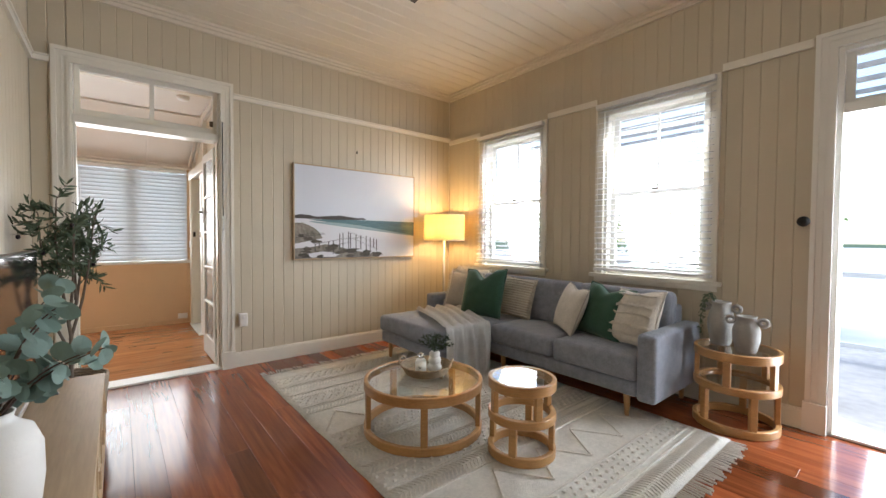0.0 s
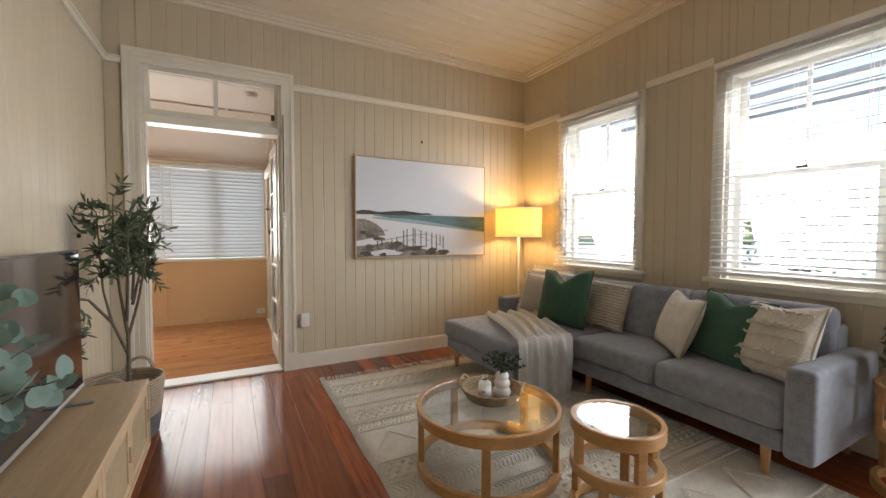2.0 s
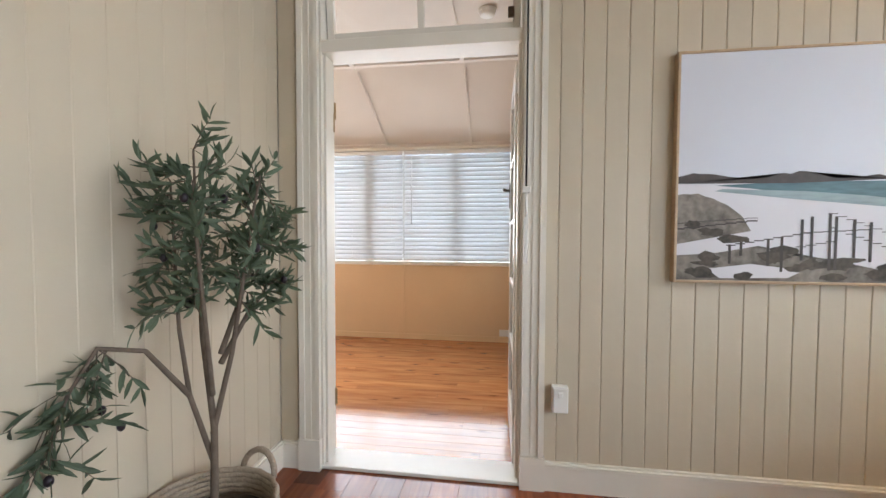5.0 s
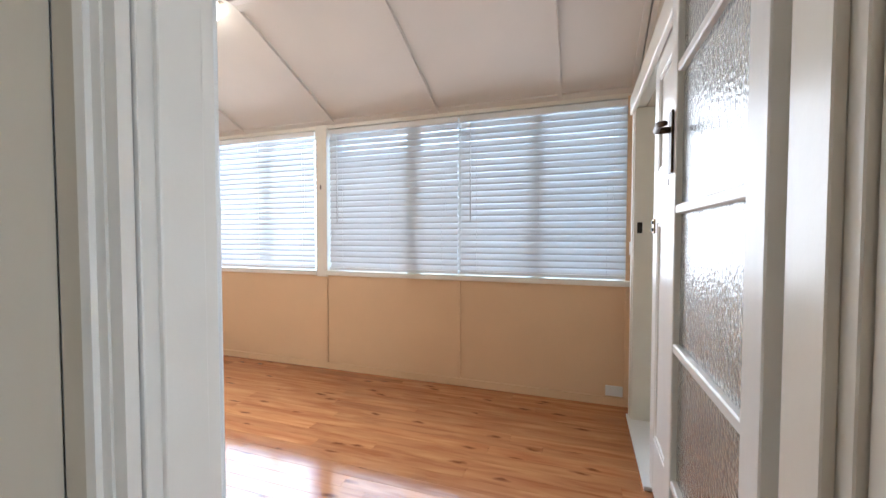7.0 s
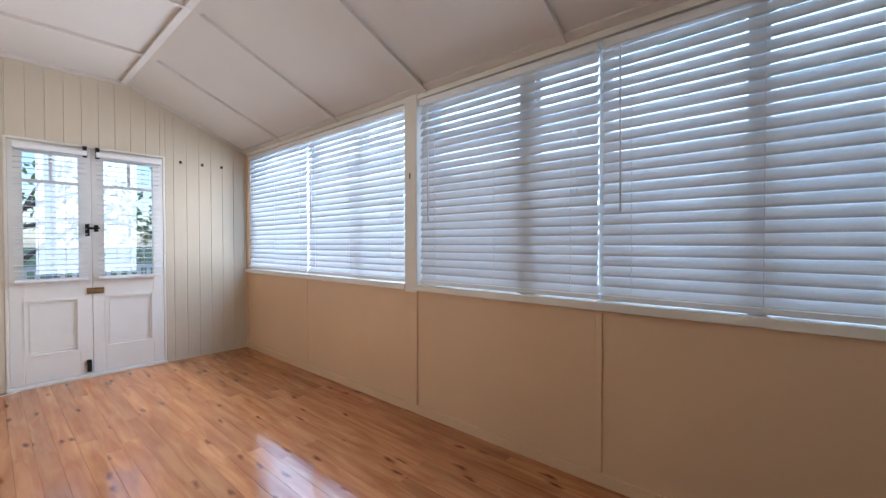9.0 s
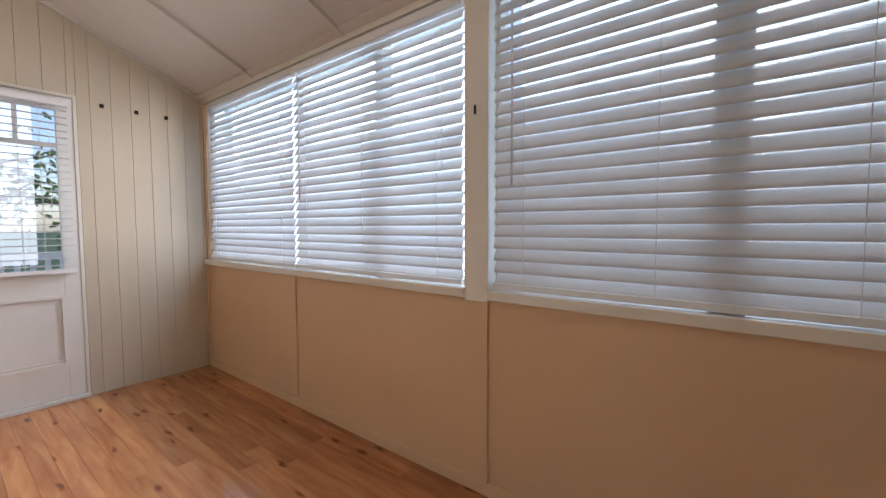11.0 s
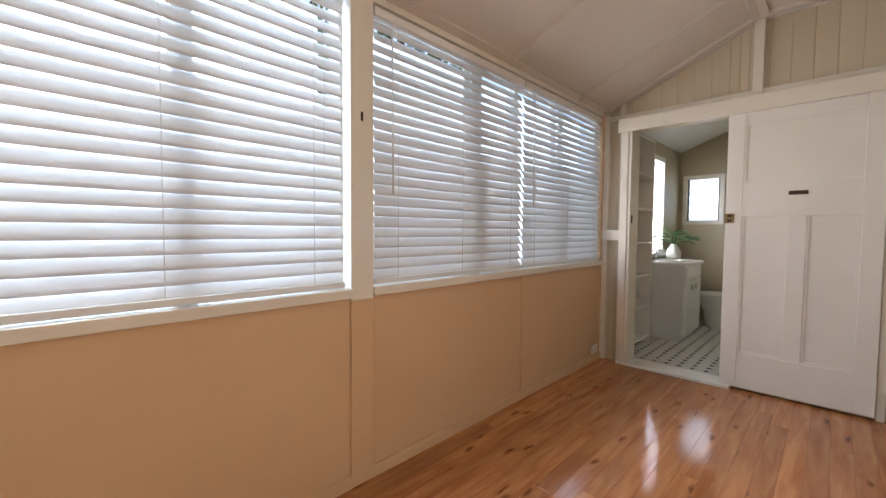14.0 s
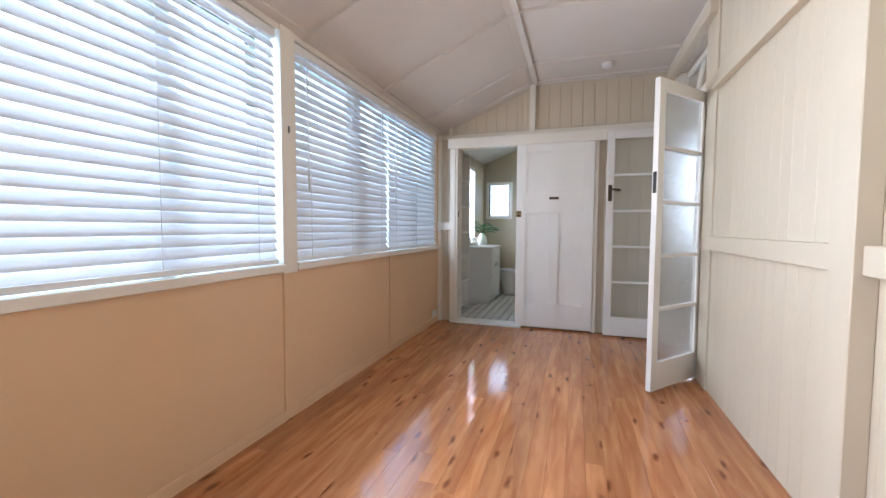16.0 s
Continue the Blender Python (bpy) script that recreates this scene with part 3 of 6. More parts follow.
def sash_window(name, hole):
    """A double-hung window in the east wall; local x across, -y to the room."""
    a0, a1, z0, z1 = hole
    w, cx = a1 - a0, -(a0 + a1) / 2
    m = PLACE_E @ pose(cx, 0, 0)
    t = thing(name, "white timber double-hung sash window", "window", kind="structure", m=m)
    h = w / 2
    part("window_frame", boxes((-h, -h + 0.03, 0.0, 0.17, z0, z1), (h - 0.03, h, 0.0, 0.17, z0, z1), (-h + 0.03, h - 0.03, 0.0, 0.17, z1 - 0.03, z1), (-h + 0.03, h - 0.03, 0.03, 0.17, z0, z0 + 0.03), bevel=0.002, seg=1), M_TRIM, t)
    part("window_sill", boxes((-h - 0.11, h + 0.11, -0.06, 0.02, z0 - 0.03, z0 + 0.004), (-h - 0.08, h + 0.08, -0.02, 0.0, z0 - 0.075, z0 - 0.03), bevel=0.004), M_TRIM, t)
    zm = 1.665
    for y, za, zb in ((0.07, z0 + 0.03, zm + 0.02), (0.115, zm - 0.02, z1 - 0.03)):
        i = h - 0.03
        part("sash", boxes((-i, -i + 0.045, y, y + 0.035, za, zb), (i - 0.045, i, y, y + 0.035, za, zb), (-i + 0.045, i - 0.045, y, y + 0.035, za, za + 0.05),
             (-i + 0.045, i - 0.045, y, y + 0.035, zb - 0.04, zb), *([(-0.011, 0.011, y + 0.005, y + 0.03, za + 0.05, zb - 0.04)] if y > 0.1 else []), bevel=0.002, seg=1), M_WHITE, t)
        p = part("pane", boxes((-i + 0.045, i - 0.045, y + 0.016, y + 0.019, za + 0.05, zb - 0.04)), M_GLASS, t)
        p.visible_shadow = False
    part("sash_lock", boxes((-0.03, 0.03, 0.05, 0.072, zm + 0.02, zm + 0.035), bevel=0.003), M_BRONZE, t)
    bm = bmesh.new()
    aw = 0.078
    for k0, k1, d in ((0.01, 0.99, 0.016), (0, 0.2, 0.024), (0.74, 1.0, 0.027)):
        box(bm, -h - aw * k1, -h - aw * k0, -d, 0, z0 + 0.004, z1 + aw * k0)
        box(bm, h + aw * k0, h + aw * k1, -d, 0, z0 + 0.004, z1 + aw * k0)
        box(bm, -h - aw * k1, h + aw * k1, -d - 0.001, 0, z1 + aw * k0, z1 + aw * k1)
    part("architrave", bm, M_TRIM, t)
    blind(m @ pose(0, -0.056, 0), w + 0.11, z1 + 0.02, z0 + 0.03, 16, 0.05, 0.05, label="white slatted venetian blind with slats turned open", group="living room blinds", seed=3)


sash_window("window_1", W1)
sash_window("window_2", W2)

# bays of the sunroom
win_sun = {}
for name, (a0, a1, z0, z1) in (("window_3", WIN_W), ("window_4", WIN_E)):
    t = thing(name, "white timber louvre window bank above the dwarf wall", "window", kind="structure")
    mid = -2.915 if a0 < -2 else -0.21
    part("window_frame", boxes((a0 - 0.02, a0 + 0.02, SN + 0.06, SN + 0.14, z0, z1 + 0.02), (a1 - 0.02, a1 + 0.02, SN + 0.06, SN + 0.14, z0, z1 + 0.02), (a0 + 0.02, a1 - 0.02, SN + 0.06, SN + 0.14, z1 - 0.02, z1 + 0.02),
         (mid - 0.025, mid + 0.025, SN + 0.07, SN + 0.14, z0, z1 - 0.02), bevel=0.002, seg=1), M_WHITE, t)
    for c, hw in ((((-2.18, 0.032),) if a0 < -2 else ((-0.64, 0.05), (0.40, 0.034)))):
        part("meeting_stile", boxes((c - hw, c + hw, SN + 0.065, SN + 0.075, z0, z1 - 0.02), (c - hw, c + hw, SN + 0.13, SN + 0.145, z0, z1 - 0.02), bevel=0.002, seg=1), M_WHITE, t)
    part("window_sill", boxes((a0 - (0.06 if a0 < -2 else 0), a1 + (0.0 if a0 < -2 else 0.04), SN - 0.026, SN + 0.14, z0 - 0.042, z0), bevel=0.004), M_TRIM, t)
    for lo, hi in ((a0 + 0.02, mid - 0.025), (mid + 0.025, a1 - 0.02)):
        me = None
        for k in range(9):
            z = z0 + 0.07 + k * 0.135
            if me is None:
                p = part("louvre_blade", boxes((lo, hi, -0.003, 0.003, -0.075, 0.075)), M_GLASS, t)
                me = p.data
                p.matrix_basis = pose(0, SN + 0.105, z, -18)
            else:
                p = share("louvre_blade", me, t, pose(0, SN + 0.105, z, -18))
            p.visible_shadow = False
for a0, a1, sd, dr in ((-4.175, -2.922, 5, 0.0), (-2.912, -1.60, 6, 0.45), (-1.44, -0.215, 7, 0.0), (-0.20, 1.045, 8, 0.0)):
    blind(pose((a0 + a1) / 2, SN + 0.026, 0), a1 - a0, 2.138, 0.911, 61, 0.05, 0.064, wand=0.8, label="white slatted venetian blind, lowered and nearly closed", group="sunroom blinds", seed=sd)

# dwarf wall battens, skirting, posts
post = thing("window_post", "white painted square timber post between windows", "post", kind="structure")
part("upper_post", boxes((-1.576, -1.457, SN - 0.012, SN + 0.143, 0.85, 2.23), bevel=0.003), M_TRIM, post)
part("lower_post", boxes((-1.576, -1.457, SN - 0.0125, SN + 0.143, 0, 0.85), bevel=0.003), M_PEACH, post, "cream painted foot of the post below the sills")
bm = boxes((SW, -1.572, SN - 0.014, SN, 0, 0.06), (-1.46, SE, SN - 0.014, SN, 0, 0.06), (-2.93, -2.898, SN - 0.009, SN, 0.06, 0.862), (-0.222, -0.190, SN - 0.009, SN, 0.06, 0.862),
           (1.03, SE, SN - 0.009, SN, 0.06, 2.2), (SW, SW + 0.03, SN - 0.009, SN, 0.06, 2.2), bevel=0.002, seg=1)
tagged(structure("dwarf_wall_battens", bm, M_PEACH), "cream painted cover battens and skirting", "trim")
structure("window_head", boxes((SW, SE, SN - 0.004, SN + 0.14, 2.19, 2.24)), M_TRIM)


# ---- east door of the living room ----
a0, a1, z0, z1 = EDOOR
m = PLACE_E @ pose(-(a0 + a1) / 2, 0, 0)
h = (a1 - a0) / 2
door = thing("door_1", "white timber door frame with fanlight, standing open to daylight", "door", kind="structure", m=m)
part("frame", boxes((-h, -h + 0.03, 0, 0.17, 0, z1), (h - 0.03, h, 0, 0.17, 0, z1), (-h + 0.03, h - 0.03, 0, 0.17, z1 - 0.03, z1), (-h + 0.03, h - 0.03, 0.0, 0.17, 2.045, 2.11), bevel=0.003, seg=1), M_WHITE, door)
bm = bmesh.new()
for k0, k1, d in ((0.01, 0.99, 0.016), (0, 0.2, 0.024), (0.42, 0.5, 0.021), (0.74, 1.0, 0.027)):
    box(bm, -h - 0.105 * k1, -h - 0.105 * k0, -d, 0, 0, z1 + 0.105 * k0)
    box(bm, h + 0.105 * k0, h + 0.105 * k1, -d, 0, 0, z1 + 0.105 * k0)
    box(bm, -h - 0.105 * k1, h + 0.105 * k1, -d - 0.001, 0, z1 + 0.105 * k0, z1 + 0.105 * k1)
box(bm, -h - 0.115, -h + 0.002, -0.034, 0, 0, 0.19)
part("architrave", bm, M_WHITE, door)
part("fanlight_sash", boxes((-h + 0.03, -h + 0.075, 0.05, 0.085, 2.11, z1 - 0.03), (h - 0.075, h - 0.03, 0.05, 0.085, 2.11, z1 - 0.03), (-h + 0.075, h - 0.075, 0.05, 0.085, 2.11, 2.14), (-h + 0.075, h - 0.075, 0.05, 0.085, z1 - 0.06, z1 - 0.03), bevel=0.002, seg=1), M_WHITE, door)
p = part("pane", boxes((-h + 0.075, h - 0.075, 0.066, 0.069, 2.14, z1 - 0.06)), M_GLASS, door)
p.visible_shadow = False
part("strike_plate", boxes((-h + 0.026, -h + 0.034, 0.02, 0.06, 1.19, 1.29), bevel=0.002, seg=1), M_IRON, door)
part("threshold", boxes((-h, h, 0.0, 0.18, 0.001, 0.02), bevel=0.004), M_WHITE, door)
knob = thing("door_stop_knob", "round black knob fixed to the cream wall by the door", "knob", m=pose(XE, -3.655, 1.375, 0, -90, 0))
part("knob", lathe([(0.011, 0), (0.011, 0.03), (0.03, 0.036), (0.034, 0.048), (0.03, 0.06), (0.012, 0.066)], 20), M_IRON, knob, smooth=True)
part("rose", lathe([(0.026, 0), (0.026, 0.006), (0.02, 0.01)], 20), M_IRON, knob, smooth=True)

# wall outlet, nail
o = thing("wall_outlet", "white plastic wall power point with switch box", "outlet", m=pose(1.178, 0, 0.45))
part("box", boxes((-0.037, 0.037, -0.045, 0, -0.062, 0.062), bevel=0.006), M_PLASTIC, o)
part("faceplate", boxes((-0.031, 0.031, -0.05, -0.045, -0.056, 0.056), bevel=0.002, seg=1), M_WHITE, o)
part("rocker", boxes((-0.01, 0.01, -0.056, -0.05, 0.015, 0.04), bevel=0.002, seg=1), M_PLASTIC, o)
tagged(part("picture_hook", boxes((2.38, 2.394, -0.012, 0, 2.205, 2.232), bevel=0.002, seg=1), M_IRON), "small dark iron picture hook on the cream wall", "hook")

# ---- framed beach print ----
pic = thing("framed_picture", "large framed beach print with pale sky, sea and boardwalk", "picture", m=pose(1.655, 0, 1.01))
PW, PH = 1.515, 1.005
part("frame", boxes((0, 0.012, -0.042, -0.002, 0, PH), (PW - 0.012, PW, -0.042, -0.002, 0, PH), (0.012, PW - 0.012, -0.042, -0.002, 0, 0.012), (0.012, PW - 0.012, -0.042, -0.002, PH - 0.012, PH), bevel=0.002, seg=1), M_OAK, pic)
M_SKYP = mat("print_pale_sky", (0.62, 0.63, 0.68), 0.6, var=0.05, scale=2)
M_SEAP = mat("print_teal_sea", (0.10, 0.19, 0.21), 0.6, var=0.5, scale=14, stretch=(1, 1, 6))
M_SHALP = mat("print_shallow_sea", (0.30, 0.38, 0.39), 0.6, var=0.3, scale=14, stretch=(1, 1, 6))
M_SANDP = mat("print_white_sand", (0.66, 0.64, 0.66), 0.6, var=0.06, scale=4)
M_DUNEP = mat("print_brown_dune", (0.08, 0.065, 0.05), 0.7, scale=26, alt=(0.32, 0.28, 0.23))
M_INKP = mat("print_dark_timber", (0.07, 0.055, 0.045), 0.6, var=0.4, scale=30)


def flat(points, y):
    bm = bmesh.new()
    bm.faces.new([bm.verts.new((0.012 + u * (PW - 0.024), y, 0.012 + v * (PH - 0.024))) for u, v in points])
    bmesh.ops.triangulate(bm, faces=bm.faces[:])
    bmesh.ops.recalc_face_normals(bm, faces=bm.faces[:])
    return bm


rng = random.Random(11)
part("canvas", boxes((0.012, PW - 0.012, -0.036, -0.004, 0.012, PH - 0.012)), M_SKYP, pic)
part("printed_sand", flat([(0, 0), (1, 0), (1, 0.42), (0, 0.43)], -0.0366), M_SANDP, pic)
part("printed_sea", flat([(0.10, 0.42), (0.3, 0.435), (1, 0.43), (1, 0.255), (0.86, 0.28), (0.66, 0.325), (0.5, 0.35), (0.34, 0.375), (0.2, 0.405)], -0.0372), M_SEAP, pic)
part("printed_shallow_water", flat([(0.12, 0.405), (0.34, 0.392), (0.5, 0.37), (0.66, 0.335), (1, 0.262), (1, 0.252), (0.62, 0.312), (0.3, 0.36), (0.1, 0.395)], -0.0377), M_SHALP, pic)
head = [(0, 0.44)] + [(0.02 * i, 0.455 + 0.012 * rng.random() + 0.012 * math.sin(i * 0.5)) for i in range(0, 27)] + [(0.56, 0.44), (0.3, 0.427), (0, 0.43)]
part("printed_headland", flat(head, -0.0378), M_INKP, pic)
dune = [(0, 0.0)] + [(0, 0.38)] + [(0.015 + 0.02 * i, 0.375 - 0.006 * i * i * 0.25 + 0.02 * rng.random()) for i in range(9)] + [(0.2, 0.22), (0.14, 0.18), (0.26, 0.13), (0.4, 0.1), (0.52, 0.06), (0.68, 0.02), (0.66, 0.0)]
part("printed_dune", flat(dune, -0.0376), M_DUNEP, pic)
part("printed_path", flat([(0.0, 0.16), (0.2, 0.22), (0.46, 0.24), (0.44, 0.2), (0.24, 0.16), (0.1, 0.12), (0.0, 0.11)], -0.0380), M_SANDP, pic)
part("printed_hollow", flat([(0.08, 0.05), (0.2, 0.075), (0.34, 0.05), (0.3, 0.015), (0.12, 0.01)], -0.0380), M_SANDP, pic)
bm = bmesh.new()
for i, u in enumerate((0.15, 0.18, 0.25, 0.285, 0.335, 0.36, 0.405, 0.42, 0.465, 0.505, 0.55, 0.585, 0.615, 0.64)):
    v0 = 0.085 + 0.035 * math.sin(i * 1.7)
    v1 = (0.3 if i > 3 else 0.24) - 0.012 * abs(i - 6)
    box(bm, u * PW - 0.006, u * PW + 0.005, -0.0386, -0.0380, v0 * PH, v1 * PH)
for ua, va, ub, vb, w in ((0.0, 0.235, 0.22, 0.275, 0.006), (0.0, 0.26, 0.22, 0.285, 0.003), (0.14, 0.165, 0.36, 0.225, 0.005), (0.33, 0.22, 0.5, 0.235, 0.004), (0.4, 0.3, 0.64, 0.16, 0.003), (0.4, 0.24, 0.64, 0.1, 0.004), (0.22, 0.13, 0.42, 0.19, 0.004)):
    d = Vector((ub - ua, 0, vb - va))
    n = int(d.length * 40)
    for k in range(n):
        u, v = ua + (ub - ua) * k / n, va + (vb - va) * k / n
        box(bm, u * PW, (u + (ub - ua) / n) * PW + 0.001, -0.0388, -0.0383, v * PH - w / 2, v * PH + w / 2)
part("printed_boardwalk", bm, M_INKP, pic)
bm = bmesh.new()
for k in range(30):
    u = rng.uniform(0.02, 0.66)
    v = rng.uniform(0.015, max(0.04, 0.27 - 0.36 * u))
    su, sv = rng.uniform(0.02, 0.055), rng.uniform(0.012, 0.035)
    pts = [(u + su * rng.uniform(0.5, 1) * math.cos(a * 0.5236), v + sv * rng.uniform(0.5, 1) * math.sin(a * 0.5236)) for a in range(12)]
    bm.faces.new([bm.verts.new((0.012 + max(0.002, p) * (PW - 0.024), -0.0382 - k * 0.000012, 0.012 + max(0.002, q) * (PH - 0.024))) for p, q in pts])
part("printed_scrub", bm, mat("print_dark_scrub", (0.035, 0.028, 0.02), 0.7, scale=60, alt=(0.11, 0.09, 0.065)), pic)["kind"] = "stuff"

# ---- floor lamp ----
LX, LY = 3.42, -0.33
lamp = thing("floor_lamp", "floor lamp with a glowing woven drum shade and pale pole", "lamp", m=pose(LX, LY, 0))
part("base", lathe([(0.14, 0.0), (0.14, 0.014), (0.13, 0.02), (0.02, 0.026)], 32), M_WHITE, lamp, smooth=True)
part("pole", tube(bmesh.new(), [(0, 0, 0.02), (0, 0, 1.3)], 0.014, n=12), M_WHITE, lamp, smooth=True)
M_SHADE = mat("woven_lamp_shade", (0.9, 0.84, 0.68), 0.8, var=0.12, scale=30, thin=0.85)
SR = 0.255
bm = bmesh.new()
for za in (0.0,):
    for r, zz in ((SR, 0),):
        ra = [bm.verts.new((r * math.cos(t * math.pi / 32), r * math.sin(t * math.pi / 32), za)) for t in range(64)]
        rb = [bm.verts.new((r * math.cos(t * math.pi / 32), r * math.sin(t * math.pi / 32), za + 0.0098)) for t in range(64)]
        rc = [bm.verts.new(((r - 0.003) * math.cos(t * math.pi / 32), (r - 0.003) * math.sin(t * math.pi / 32), za + 0.0049)) for t in range(64)]
        for t in range(64):
            q = (t + 1) % 64
            bm.faces.new((ra[t], ra[q], rb[q], rb[t]))
            bm.faces.new((rb[t], rb[q], rc[q], rc[t]))
            bm.faces.new((rc[t], rc[q], ra[q], ra[t]))
shade = part("shade_band", bm, M_SHADE, lamp, "woven cream band", smooth=True)
shade.matrix_basis = pose(0, 0, 1.225)
for k in range(1, 24):
    share("shade_band", shade.data, lamp, pose(0, 0, 1.225 + k * 0.0128))
part("shade_lining", ring(SR - 0.008, SR - 0.006, 1.222, 1.532), mat("cream_shade_lining", (0.8, 0.72, 0.55), 0.9, var=0.08, scale=40, thin=0.9), lamp)
for z in (1.218, 1.53):
    b = ring(SR - 0.004, SR + 0.003, z, z + 0.008)
    part("shade_rim", b, M_WHITE, lamp)
bm = bmesh.new()
for t in range(3):
    a = t * 2 * math.pi / 3
    tube(bm, [(0, 0, 1.29), (SR * math.cos(a), SR * math.sin(a), 1.225)], 0.003, n=5)
part("shade_spider", bm, M_BRASS, lamp)
part("bulb", lathe([(0.012, 1.3), (0.03, 1.34), (0.034, 1.37), (0.026, 1.4), (0.004, 1.412)], 16), emit_mat("warm_bulb", (1, 0.66, 0.3), 60.0), lamp, smooth=True)
bulb = new("bulb_light", bpy.data.lights.new("bulb_light", "POINT"))
bulb.data.energy, bulb.data.color, bulb.data.shadow_soft_size = 8.0, (1.0, 0.56, 0.17), 0.06
bulb.matrix_world = pose(LX, LY, 1.40)

# ---- ceiling fan ----
cf = thing("ceiling_fan", "dark four-bladed ceiling fan at rest on a short rod", "fan", m=pose(1.74, -2.52, 0))
M_FAN = mat("dark_fan_timber", (0.05, 0.035, 0.028), 0.4, var=0.3, scale=6, stretch=(1, 10, 10))
part("canopy", lathe([(0.03, 3.06), (0.065, 3.09), (0.07, HL)], 24), M_IRON, cf, smooth=True)
part("rod", tube(bmesh.new(), [(0, 0, 2.93), (0, 0, 3.1)], 0.012, n=10), M_IRON, cf, smooth=True)
part("motor", lathe([(0.03, 2.82), (0.085, 2.835), (0.1, 2.88), (0.09, 2.92), (0.03, 2.94)], 28), M_IRON, cf, smooth=True)
for k in range(4):
    b = boxes((0.09, 0.2, -0.018, 0.018, -0.004, 0.004), (0.17, 0.645, -0.06, 0.06, 0.004, 0.012), bevel=0.003)
    bmesh.ops.transform(b, matrix=pose(0, 0, 2.875, 0, 0, 84 + 90 * k) @ pose(0, 0, 0, 9, 0, 0), verts=b.verts)
    part("blade", b, M_FAN, cf)

# ---- rug ----
RX0, RX1, RY0, RY1 = 1.235, 3.20, -3.43, -0.46
rug = thing("rug", "ivory woven wool rug with raised pattern bands and fringe", "rug")
bm = bmesh.new()
nx, ny = 24, 36
g = [[bm.verts.new((RX0 + (RX1 - RX0) * i / nx + 0.008 * noise.noise(Vector((i * 0.4, j * 0.3, 0))) * (i in (0, nx)), RY0 + (RY1 - RY0) * j / ny,
      0.0075 + 0.002 * noise.noise(Vector((i * 0.7, j * 0.7, 3))))) for j in range(ny + 1)] for i in range(nx + 1)]
for i in range(nx):
    for j in range(ny):
        bm.faces.new((g[i][j], g[i + 1][j], g[i + 1][j + 1], g[i][j + 1]))
edge = [e for e in bm.edges if e.is_boundary]
low = bmesh.ops.extrude_edge_only(bm, edges=edge)
for v in low["geom"]:
    if isinstance(v, bmesh.types.BMVert):
        v.co.z = 0.0005
part("raised_pattern", bm, M_RUG, rug, smooth=True)
rng = random.Random(21)


def stitch(bm, x, y, dx, dy, w=0.011, hgt=0.007):
    """One raised tuft of wool from (x, y) along (dx, dy)."""
    d = Vector((dx, dy, 0))
    s = Vector((-dy, dx, 0)).normalized() * w / 2
    p, z = Vector((x, y, 0.0085)), Vector((0, 0, hgt))
    v = [bm.verts.new(q) for q in (p - s, p + s, p + d + s, p + d - s, p + d * 0.18 + z - s * 0.5, p + d * 0.18 + z + s * 0.5, p + d * 0.82 + z + s * 0.5, p + d * 0.82 + z - s * 0.5)]
    for f in ((4, 5, 6, 7), (0, 1, 5, 4), (1, 2, 6, 5), (2, 3, 7, 6), (3, 0, 4, 7)):
        bm.faces.new([v[i] for i in f])


def band(kind, y0, y1):
    bm = bmesh.new()
    x = RX0 + 0.03
    if kind == "chevron":
        ym = (y0 + y1) / 2
        while x < RX1 - 0.05:
            j = rng.uniform(-0.003, 0.003)
            stitch(bm, x, y0 + 0.008, 0.035, ym - y0 - 0.01 + j)
            stitch(bm, x + 0.035, ym + 0.004, -0.035, y1 - ym - 0.012 + j)
            x += 0.027
    elif kind == "line":
        while x < RX1 - 0.03:
            stitch(bm, x, (y0 + y1) / 2, 0.024, rng.uniform(-0.002, 0.002), 0.014)
            x += 0.022
    elif kind == "dots":
        k = 0
        while x < RX1 - 0.05:
            for r in range(3):
                stitch(bm, x + (0.03 if r % 2 else 0), y0 + (y1 - y0) * (r + 0.5) / 3 + rng.uniform(-0.004, 0.004), 0.022, 0.006, 0.02, 0.010)
            x += 0.06
    elif kind == "zigzag":
        per, n = 0.36, 12
        while x < RX1 - per:
            for k in range(n):
                for s in (0, 1):
                    u = k / n
                    yy = y0 + (y1 - y0) * (u if s == 0 else 1 - u)
                    stitch(bm, x + per / 2 * (u + s), yy, per / 2 / n * 0.95, (y1 - y0) / n * (1 if s == 0 else -1), 0.016)
            x += per
    return bm


y = RY0 + 0.03
seq = [("chevron", 0.15), ("line", 0.02), ("gap", 0.02), ("line", 0.02), ("dots", 0.13), ("line", 0.02), ("gap", 0.05), ("zigzag", 0.26), ("gap", 0.05), ("line", 0.02), ("chevron", 0.13), ("line", 0.02), ("dots", 0.13), ("line", 0.02), ("chevron", 0.11), ("gap", 0.06)]
k = 0
while y < RY1 - 0.12:
    kind, d = seq[k % len(seq)]
    if kind != "gap":
        ob = part("raised_band", band(kind, y, min(y + d, RY1 - 0.01)), M_RUGHI, rug)
        ob["kind"] = "stuff"
    y += d
    k += 1
for end, s in ((RY0, -1), (RY1, 1)):
    bm = bmesh.new()
    x = RX0 + 0.01
    while x < RX1 - 0.01:
        ln = rng.uniform(0.075, 0.11)
        dx = rng.uniform(-0.022, 0.022)
        tube(bm, [(x, end, 0.007), (x + dx * 0.4, end + s * ln * 0.5, 0.006), (x + dx, end + s * ln, 0.004)], 0.0045, 0.0055, n=5)
        x += rng.uniform(0.017, 0.024)
    ob = part("fringe", bm, M_RUGHI, rug, "knotted cream fringe")
    ob["kind"] = "stuff"

